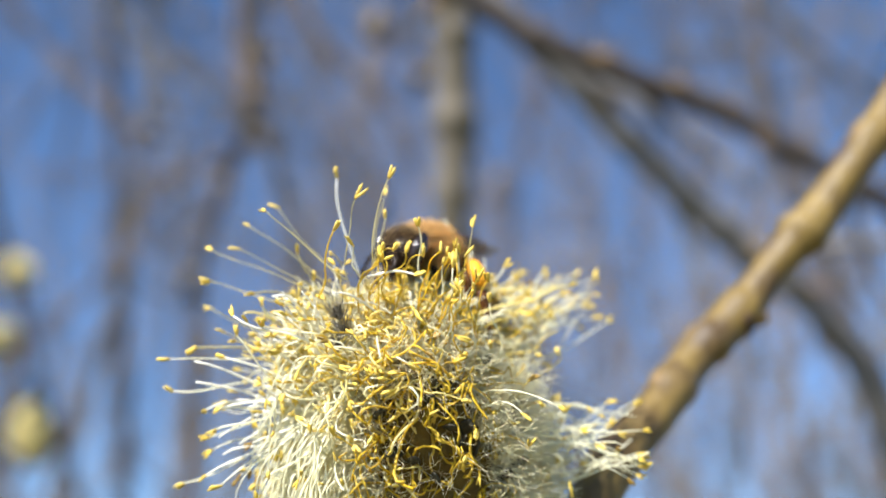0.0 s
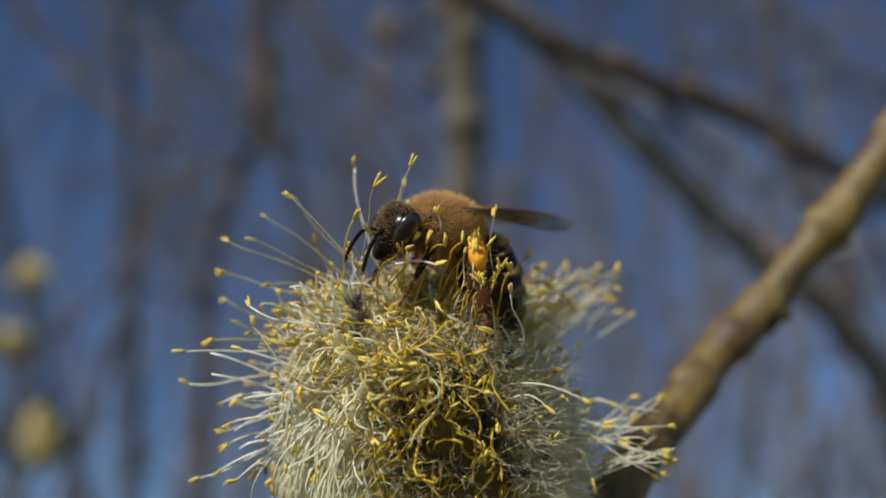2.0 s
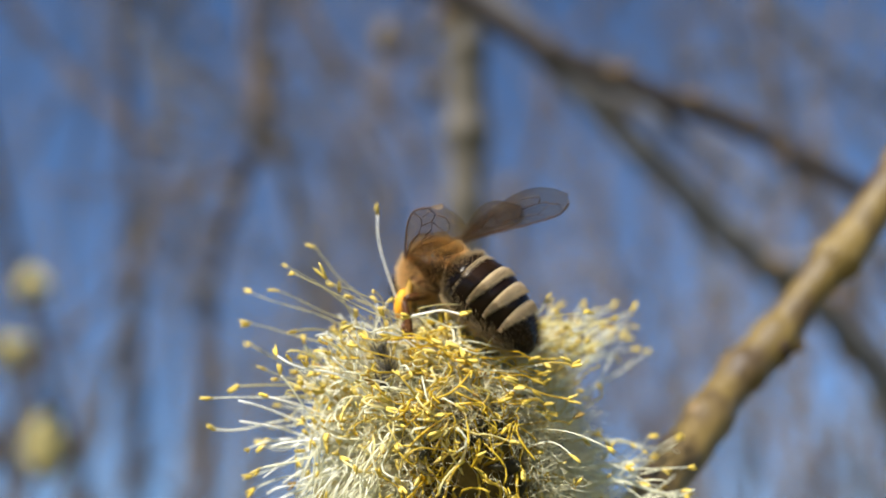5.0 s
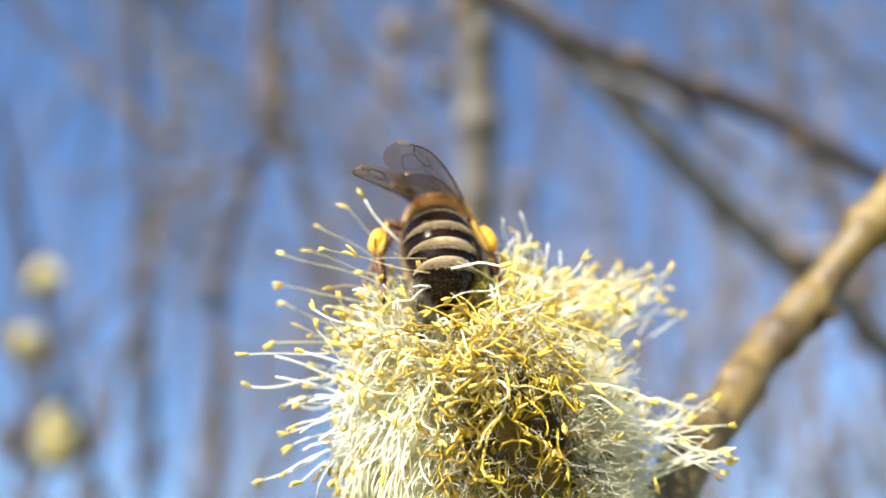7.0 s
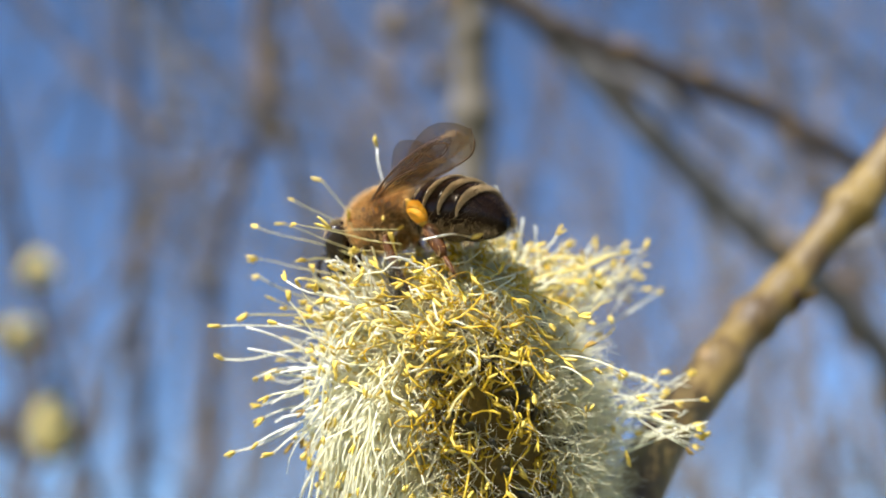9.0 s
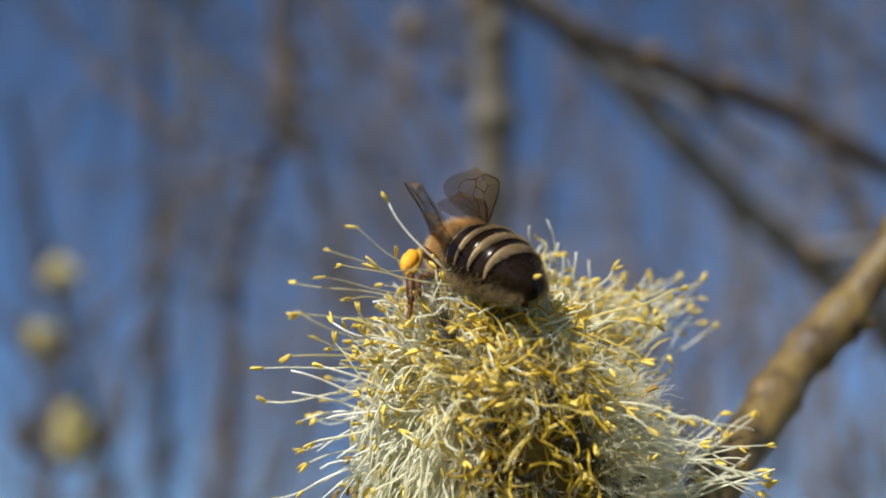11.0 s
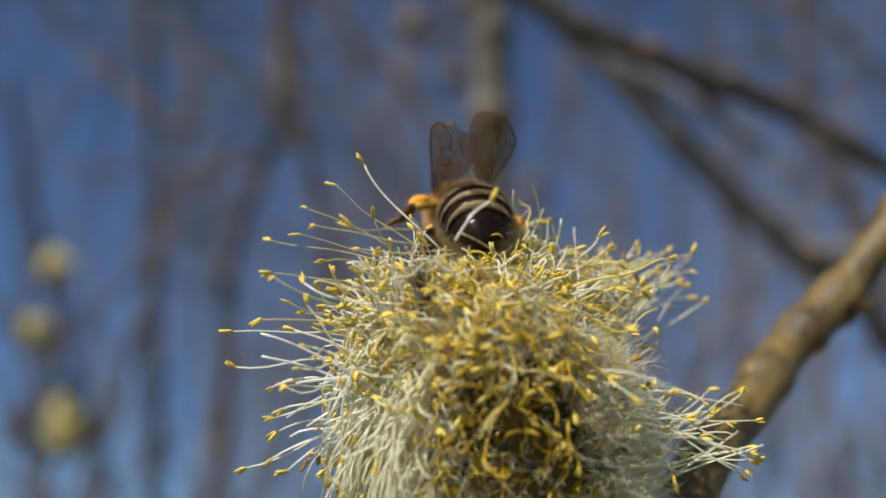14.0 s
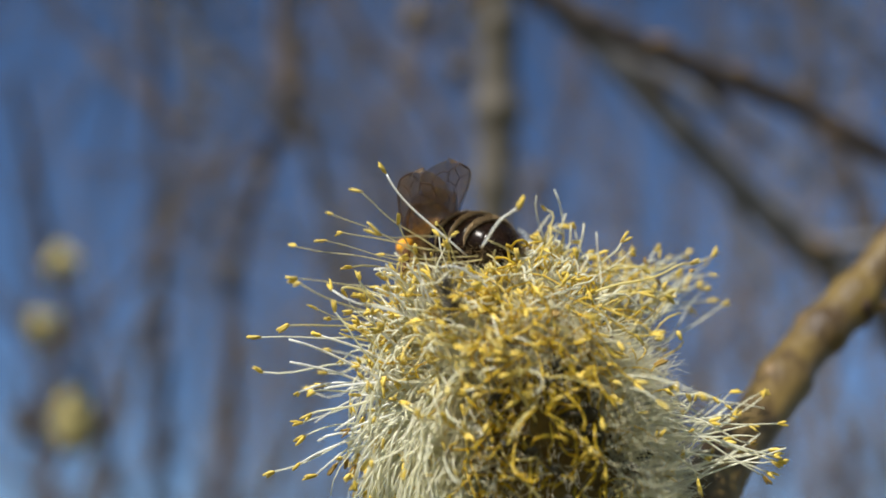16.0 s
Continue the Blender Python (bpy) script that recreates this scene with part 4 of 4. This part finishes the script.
def wing(bee, side, name, length, wide, veins):
    """A wing whose root is at the origin: along -y, its front edge outward, thin and slightly cupped."""
    outline = [(0, 0.04, -0.06), (0.12, 0.10, -0.12), (0.3, 0.17, -0.34), (0.5, 0.24, -0.56), (0.68, 0.27, -0.70), (0.8, 0.26, -0.72), (0.88, 0.21, -0.66), (0.94, 0.12, -0.54), (0.98, 0.0, -0.40), (1.0, -0.16, -0.22)]
    g, n = Geo(), 12
    verts, faces = [], []

    def edges_at(s):
        for (s0, a0, b0), (s1, a1, b1) in zip(outline, outline[1:]):
            if s0 <= s <= s1:
                q = (s - s0) / (s1 - s0)
                return a0 + (a1 - a0) * q, b0 + (b1 - b0) * q
        return outline[-1][1:]

    fine = [(math.sin(math.pi / 2 * i / 28), 0, 0) for i in range(29)]

    def place(s, c):
        lead, trail = edges_at(min(1.0, s))
        across = lead + (trail - lead) * c
        return Vector((side * across * wide, -s * length, 0.22 * math.sin(math.pi * c) * wide * 0.35 + 0.10 * math.sin(c * 9 + s * 5) - 0.5 * s * s))

    for lift in (0.006, -0.006):
        k = len(verts)
        for s, _, _ in fine:
            for j in range(n):
                v = place(s, j / (n - 1))
                verts.append((v.x, v.y, v.z + lift))
        for i in range(28):
            for j in range(n - 1):
                p = k + i * n + j
                f = (p, p + 1, p + n + 1, p + n)
                faces.append(f if lift > 0 else tuple(reversed(f)))
    g.add(verts, faces)
    w = part(name, g, WING, bee, "clear brownish wing")
    g = Geo()
    for line in veins:
        pts = [place(s, c) for s, c in line]
        pts = smooth_path(pts, max(6, 3 * len(pts))) if len(pts) > 2 else pts
        thick = 0.075 if line[0][1] == 0.0 else 0.032
        g.tube(pts, [thick * (1 - 0.5 * i / len(pts)) for i in range(len(pts))], 5)
    part("venation", g, VEIN, w, "dark wing veins")
    return w


FORE_VEINS = [[(0, 0.0), (0.3, 0.0), (0.6, 0.0), (0.85, 0.0), (0.97, 0.05)], [(0, 0.3), (0.2, 0.25), (0.42, 0.3), (0.6, 0.28)], [(0.02, 0.6), (0.25, 0.55), (0.5, 0.7), (0.62, 0.75)],
              [(0.42, 0.3), (0.44, 0.5), (0.46, 0.68)], [(0.6, 0.28), (0.66, 0.42), (0.62, 0.58), (0.62, 0.75)], [(0.6, 0.28), (0.72, 0.2), (0.8, 0.04)], [(0.44, 0.5), (0.54, 0.52), (0.66, 0.42)],
              [(0.66, 0.42), (0.78, 0.4), (0.84, 0.3), (0.72, 0.2)], [(0.78, 0.4), (0.82, 0.6), (0.72, 0.75), (0.62, 0.75)], [(0.25, 0.55), (0.28, 0.75), (0.4, 0.92)], [(0.84, 0.3), (0.9, 0.2), (0.88, 0.05)]]
HIND_VEINS = [[(0, 0.0), (0.4, 0.0), (0.8, 0.0)], [(0.05, 0.4), (0.4, 0.4), (0.65, 0.55)], [(0.4, 0.4), (0.55, 0.2), (0.75, 0.2)], [(0.3, 0.42), (0.36, 0.8)]]


def build_bee():
    rng = random.Random(23)
    bee = thing("honey_bee", BASE, "brown honey bee with banded abdomen and orange pollen loads", "bee")
    # thorax
    g = Geo()
    g.blob((0, 2.45, 0.0), ((1.95, 0, 0), (0, 0, 1.75), (0, 2.4, 0)), 16, 22, 0.03, rng)
    th = part("thorax", g, THORAX_SKIN, bee, "furry golden brown thorax")
    g = Geo()
    hairs(g, ellipsoid_surface((0, 2.45, 0.0), 1.95, 2.4, 1.75), 9000, 0.62, rng)
    part("fur", g, BEE_HAIR, th, "tawny fur", "stuff")
    # head
    g = Geo()
    g.blob((0, 5.65, -0.55), ((1.65, 0, 0), (0, -0.55, 1.55), (0, 0.95, 0.25)), 14, 20, 0.02, rng)
    g.blob((0, 6.2, -1.7), ((0.7, 0, 0), (0, -0.3, 0.75), (0, 0.4, 0.1)), 8, 12, 0.05, rng)
    head = part("head", g, CHITIN, bee, "dark face with short pale fur")
    for s in (-1, 1):
        g = Geo()
        g.blob((s * 1.38, 5.7, -0.35), ((s * 0.45, 0.1, 0), (0, 0.72, 0.1), (0, -0.35, 1.15)), 12, 16)
        part("compound_eye", g, EYE_BLACK, head, "glossy black compound eye")
        g = Geo()
        g.tube(smooth_path([(s * 0.35, 6.5, -0.7), (s * 0.7, 7.1, -0.85), (s * 0.9, 7.4, -1.2), (s * 1.1, 7.7, -2.1), (s * 1.2, 7.8, -3.0)], 16), [0.10] * 6 + [0.12] * 9 + [0.08], 7)
        part("antenna", g, CHITIN, head)
    g = Geo()
    hairs(g, ellipsoid_surface((0, 5.65, -0.55), 1.6, 0.95, 1.6, lambda d: abs(d.x) < 0.7), 2000, 0.26, rng, Vector((0, 0.2, 0)))
    part("face_fur", g, BAND_HAIR, head, "pale face fur", "stuff")
    # abdomen: overlapping tergites, felt bands at their front edges
    g = Geo()
    rings_ = [ring(y, abdomen_size(y)[2] - 0.05, a * 0.93, b * 0.93, 24, 0.85) for y, a, b in ABD]
    g.loft(list(reversed(rings_)))
    abd = part("abdomen", g, CHITIN, bee, "dark shiny abdomen with pale bands")
    edges = [-0.25, -1.35, -2.55, -3.8, -5.0, -6.1, -7.1]
    for k in range(6):
        y0, y1 = edges[k], edges[k + 1]
        g, rings_ = Geo(), []
        for j in range(9):
            s = j / 8
            y = y0 + 0.12 + (y1 - 0.16 - y0 - 0.12) * s
            if k == 5:
                y = y0 + 0.1 + (y1 - y0 - 0.1) * s
            a, b, zc = abdomen_size(max(y, -7.09))
            f = 1.0 + 0.035 * s - (0.05 if j == 8 and k < 5 else 0) - (0.02 if j == 0 else 0)
            rings_.append(ring(y, zc, a * f, b * f, 32, 0.85))
        g.loft(list(reversed(rings_)))
        part("tergite", g, CHITIN, abd)
        if k in (1, 2, 3, 4):
            g, rings_ = Geo(), []
            wide = (0.14, 0.6, 0.68, 0.6)[k - 1]
            for j in range(6):
                s = j / 5
                row = []
                for i in range(64):
                    an = 2 * math.pi * i / 64
                    reach = max(0.03, 1.15 * math.sin(an) - 0.15)
                    y = y0 + 0.02 - wide * s * reach - (0.05 * math.sin(i * 1.9) + rng.uniform(-0.05, 0.05)) * (j == 5) * reach
                    a, b, zc = abdomen_size(y)
                    f = 1.012 + 0.016 * math.sin(math.pi * s) * reach - (0.03 if j in (0, 5) else 0)
                    row.append((a * f * math.cos(an), y, zc + b * f * math.sin(an) * (0.85 if math.sin(an) < 0 else 1)))
                rings_.append(row)
            g.loft(list(reversed(rings_)))

            def band_point(r, y0=y0, wide=wide):
                an = r.uniform(0.12, math.pi - 0.12)
                y = y0 - wide * r.random() ** 0.7 * 1.1 * max(0.05, 1.15 * math.sin(an) - 0.15)
                a, b, zc = abdomen_size(y)
                nrm = Vector((math.cos(an) / a, 0, math.sin(an) / b)).normalized()
                return Vector((a * 1.015 * math.cos(an), y, zc + b * 1.015 * math.sin(an))), nrm

            hairs(g, band_point, 300 if k == 1 else 1500, 0.34, rng, Vector((0, -3.2, 0)), 0.010)
            part("felt_band", g, BAND, abd, "pale tan felt band")
    g = Geo()

    def flank(r):
        y, an = r.uniform(-6.9, -0.2), r.choice((r.triangular(-1.0, 0.25, -0.35), math.pi - r.triangular(-1.0, 0.25, -0.35)))
        a, b, zc = abdomen_size(y)
        return Vector((a * 1.035 * math.cos(an), y, zc + b * 1.035 * math.sin(an) * (0.85 if math.sin(an) < 0 else 1))), Vector((math.cos(an) / a, 0, math.sin(an) / b)).normalized()

    def tail(r):
        y, an = r.uniform(-7.0, -5.3), r.uniform(-0.3, math.pi + 0.3)
        a, b, zc = abdomen_size(y)
        return Vector((a * 1.04 * math.cos(an), y, zc + b * 1.04 * math.sin(an) * (0.85 if math.sin(an) < 0 else 1))), Vector((math.cos(an) / a, -0.4, math.sin(an) / b)).normalized()

    def front_patch(r):
        y, an = r.uniform(-1.2, -0.3), r.uniform(0, math.pi)
        a, b, zc = abdomen_size(y)
        return Vector((a * math.cos(an), y, zc + b * math.sin(an))), Vector((math.cos(an) / a, 0.3, math.sin(an) / b)).normalized()

    hairs(g, flank, 2600, 0.5, rng, Vector((0, -0.9, -0.3)), 0.006)
    hairs(g, front_patch, 450, 0.45, rng, Vector((0, -0.4, 0)))
    part("flank_fur", g, BAND_HAIR, abd, "pale flank fur", "stuff")
    g = Geo()
    hairs(g, tail, 900, 0.3, rng, Vector((0, -1.2, 0)), 0.007)
    part("tail_fur", g, DARK_HAIR, abd, "short dark brown fur on the abdomen's tip", "stuff")
    # legs
    hind = [(0.9, 0.7, -1.2), (2.6, 0.2, 0.05), (3.35, -0.9, -2.4), (3.3, -1.5, -4.6), (3.5, -1.9, -5.9)]
    mid = [(1.1, 2.0, -1.3), (2.9, 2.1, -1.0), (3.5, 1.8, -3.2), (3.7, 1.5, -4.6), (3.9, 1.3, -5.4)]
    fore = [(0.8, 3.4, -1.3), (1.9, 4.2, -1.3), (2.1, 4.9, -2.8), (2.0, 5.3, -4.0), (2.1, 5.6, -4.6)]
    names = ("leg", "tibia", "basitarsus", "tarsus")
    hind_legs = {}
    for s in (-1, 1):
        hind_legs["L" if s < 0 else "R"] = leg(bee, s, hind, ((0.30, 0.26, 1.0), (0.20, 0.42, 0.7), (0.40, 0.30, 0.6), (0.14, 0.09, 1.0)), (LEG, POLLEN_DUST, LEG, LEG), names, (1, 0.62, 0.86))
        leg(bee, s, mid, ((0.26, 0.22, 1.0), (0.20, 0.24, 0.9), (0.18, 0.14, 0.9), (0.10, 0.07, 1.0)), (LEG, LEG, LEG, LEG), names)
        leg(bee, s, fore, ((0.22, 0.18, 1.0), (0.17, 0.19, 0.9), (0.15, 0.11, 0.9), (0.08, 0.06, 1.0)), (CHITIN, CHITIN, LEG, LEG), names)
    wings = {}
    for s, key in ((-1, "L"), (1, "R")):
        wings[key] = (wing(bee, s, "forewing", 9.3, 3.15, FORE_VEINS), wing(bee, s, "hindwing", 6.0, 2.8, HIND_VEINS))
    return bee, abd, wings, hind_legs


BEE, ABDOMEN, WINGS, HIND_LEGS = build_bee()


# ---- what moves ----
def rows_of(rows, root=None):
    out = []
    for t, x, y, z, rx, ry, rz in rows:
        m = pose(x / 1000, y / 1000, z / 1000, rx, ry, rz)
        out.append((t, root @ m if root else m))
    return out


def motions():
    # bent threads spring back as the bee moves off
    # seconds and degrees of sideways bend, thread by thread; those before the bee fold away as it turns
    bends = [
        [(0, 46), (12.3, 46), (12.7, 30), (12.9, 4), (13.1, 0), (16, 0)],
        [(0, 0), (3.7, 0), (4.6, -50), (5.6, -95), (16, -98)],
        [(0, 0), (3.7, 4), (4.6, -50), (5.6, -98), (16, -100)],
        [(0, 0), (3.7, 0), (4.6, 45), (4.8, 60), (5.6, 112), (16, 114)],
        [(0, -6), (3.7, 0), (4.6, 45), (5.6, 112), (16, 114)],
        [(0, 4), (3.7, 0), (4.6, -45), (5.6, -92), (16, -94)],
        [(0, -14), (3, -4), (3.7, 0), (5.6, -38), (16, -44)],
        [(0, 0), (3.7, 0), (5.8, -4), (9.7, -5), (11.8, -17), (12.6, -16), (14, -11), (16, -11)],
        [(0, 0), (3.7, 0), (5.8, -4), (9.7, -5), (11.8, -17), (12.6, -16), (14, -11), (16, -11)],
        [(0, 0), (3.7, 0), (5.8, -4), (9.7, -5), (11.8, -17), (12.6, -16), (14, -11), (16, -11)],
        [(0, 0), (3.7, 0), (5.8, -4), (9.7, -5), (11.8, -17), (12.6, -16), (14, -11), (16, -11)],
        [(0, 0), (3.7, 0), (5.8, -4), (9.7, -5), (11.8, -17), (12.6, -16), (14, -11), (16, -11)],
        [(0, 0), (6.3, 0), (7, -30), (7.6, -33), (8.2, -10), (8.5, -4), (9, -6), (9.5, -20), (11.8, -28), (16, -31)],
    ]
    for k, (st, at, side) in enumerate(SPRING_THREADS):
        turns = bends[k] if side is None else [(0, -4 * side), (3.7, 0), (4.7, 48 * side), (5.6, 96 * side), (16, 100 * side)]
        walk(st, [(t, pose(*at, 0, turn, 0)) for t, turn in turns])
    walk(BEE, rows_of(BEE_ROWS, BASE))
    walk(ABDOMEN, rows_of(ABDOMEN_ROWS))
    # hind legs, turning at the hip; wings, at their roots on the thorax
    for key, s, rows in (("L", -1, [
            (0, -4.2, 6.79, -46.38),
            (1, -4.2, 6.79, -46.38),
            (2, -7.28, 9.05, -54.98),
            (2.5, 2.23, 26.6, -41.7),
            (3, 13.27, 15.67, -40.53),
            (3.5, 3.72, 24.4, -44.81),
            (6, 23.28, 3.34, -83.24),
            (6.5, 43.13, 8.23, -70.11),
            (7, 0.22, -26.58, -5.04),
            (7.5, -6.16, -8.75, -23.85),
            (8, -9.39, -11.22, -29.52),
            (8.5, -49.43, 28.29, -29.87),
            (9, -1.05, 27.19, -2.07),
            (9.5, -28.97, 8.26, 57.37),
            (12, -15.62, 22.42, -9.77),
            (12.5, -14.16, 19.71, 20.99),
            (13, -1.63, -9.24, 20.08),
            (13.5, -24.88, 19.93, -40.39),
            (14, -45.44, 25.27, -29.5),
            (14.5, -26.46, 30.69, 19.59),
            (15, -13.56, 29.68, 32.09),
            (15.5, -15.75, 32.51, 24.68),
            (16, -45.07, 39.88, 3.46),
        ]), ("R", 1, [
            (0, 12.18, 17.13, 26.63),
            (6.5, 12.18, 17.13, 26.63),
            (7, -5.24, -12.89, 36.43),
            (7.5, 5.09, 4.55, 23.31),
            (8, 2.57, 8.86, 0.03),
            (12, -22.28, 22.27, 14.85),
            (12.5, -15.34, 9.91, 20.9),
            (13, 3.82, -5.58, 23.01),
            (13.5, -51.77, 34.26, -36.53),
            (16, -51.77, 34.26, -36.53),
        ])):
        hip = Matrix.Translation((s * 0.0009, 0.0007, -0.0012))
        walk(HIND_LEGS[key], [(t, hip @ pose(0, 0, 0, rx, ry, rz) @ hip.inverted()) for t, rx, ry, rz in rows])
    left, right = [
        (0, -1.6, 2.4, 1.3, -6.44, 15.16, 13.73),
        (0.5, -1.6, 2.4, 1.3, -6.44, 15.16, 13.73),
        (1, -1.6, 2.4, 1.3, -4.52, 11.89, 15.66),
        (1.5, -1.6, 2.4, 1.3, -5.03, 12.4, 11.2),
        (2, -1.6, 2.4, 1.3, -7.07, 21.01, 10.52),
        (2.5, -1.6, 2.4, 1.3, -10.01, 35.98, -43.27),
        (3, -1.6, 2.4, 1.3, -9.11, 29.43, -44.23),
        (3.5, -1.6, 2.4, 1.3, -22.86, 35.94, -51.74),
        (6, -1.6, 2.4, 1.3, -9.39, 38.43, -4.28),
        (6.5, -1.6, 2.4, 1.3, -3.55, 27.32, -14.56),
        (7, -1.6, 2.4, 1.3, 5.14, -3.14, -13.09),
        (7.5, -1.6, 2.4, 1.3, -0.77, 26.1, -5.96),
        (8, -1.6, 2.4, 1.3, -2.92, 29.51, -8.68),
        (8.5, -1.6, 2.4, 1.3, -0.77, 22.76, -19.58),
        (9, -1.6, 2.4, 1.3, -13.85, 14.26, -43.36),
        (9.5, -1.6, 2.4, 1.3, -45.51, 54.91, -32.95),
        (12, -1.6, 2.4, 1.3, -7.49, 35.26, -9.05),
        (12.5, -1.6, 2.4, 1.3, -8.68, 18.88, -15.31),
        (13, -1.6, 2.4, 1.3, -4.87, 19.92, -16.73),
        (13.5, -1.6, 2.4, 1.3, -7.92, 46.96, -12.06),
        (14, -1.6, 2.4, 1.3, -22.2, 44.79, -21.71),
        (14.5, -1.6, 2.4, 1.3, -22.71, 33.06, -11.74),
        (15, -1.6, 2.4, 1.3, -12.18, 28.64, -6.28),
        (15.5, -1.6, 2.4, 1.3, -21.51, 29.46, -2.75),
        (16, -1.6, 2.4, 1.3, -27.17, 34.68, -10.47),
    ], [
        (0, 1.6, 2.4, 1.3, -4.09, 10.74, -3.54),
        (0.5, 1.6, 2.4, 1.3, -4.09, 10.74, -3.54),
        (1, 1.6, 2.4, 1.3, -1.77, 14.65, -2.53),
        (1.5, 1.6, 2.4, 1.3, -2.66, 16.28, -7.91),
        (2, 1.6, 2.4, 1.3, -2.63, 19.96, -13.26),
        (2.5, 1.6, 2.4, 1.3, 6.94, 41.41, 45.69),
        (3, 1.6, 2.4, 1.3, -7.29, 45.42, 41.47),
        (3.5, 1.6, 2.4, 1.3, 8.55, 50.93, 45.91),
        (6, 1.6, 2.4, 1.3, -7.14, 26.47, 5.94),
        (6.5, 1.6, 2.4, 1.3, -9.77, 12.97, -8.32),
        (7, 1.6, 2.4, 1.3, -8, -17.73, -14.55),
        (7.5, 1.6, 2.4, 1.3, -4.36, -16.24, 2.08),
        (8, 1.6, 2.4, 1.3, -7.9, -18.76, 1.4),
        (8.5, 1.6, 2.4, 1.3, 0.66, 12.25, -18.72),
        (9, 1.6, 2.4, 1.3, -15.82, 50.37, -43.01),
        (9.5, 1.6, 2.4, 1.3, -27.82, 18.46, -8.29),
        (12, 1.6, 2.4, 1.3, -6.34, -4.89, 1.86),
        (12.5, 1.6, 2.4, 1.3, -7.33, -24.31, 0.53),
        (13, 1.6, 2.4, 1.3, -2.63, -51.74, -4.2),
        (13.25, 1.6, 2.4, 1.3, 1.9, -0.47, -8.84),
        (13.5, 1.6, 2.4, 1.3, 3.35, 50.92, -10.58),
        (14, 1.6, 2.4, 1.3, -17.18, 40.7, -12.85),
        (14.5, 1.6, 2.4, 1.3, -12.93, -19.22, 4.41),
        (15, 1.6, 2.4, 1.3, -16.17, -2.06, 0.68),
        (15.5, 1.6, 2.4, 1.3, -16.69, 2.17, 8.7),
        (16, 1.6, 2.4, 1.3, -19.98, 11.44, -3.24),
    ]
    for key, rows in (("L", left), ("R", right)):
        walk(WINGS[key][0], rows_of(rows))
        walk(WINGS[key][1], [(t, m @ pose(0, -0.0007, -0.00015, 0, 0, 9 if key == "L" else -9)) for t, m in rows_of(rows)])


motions()
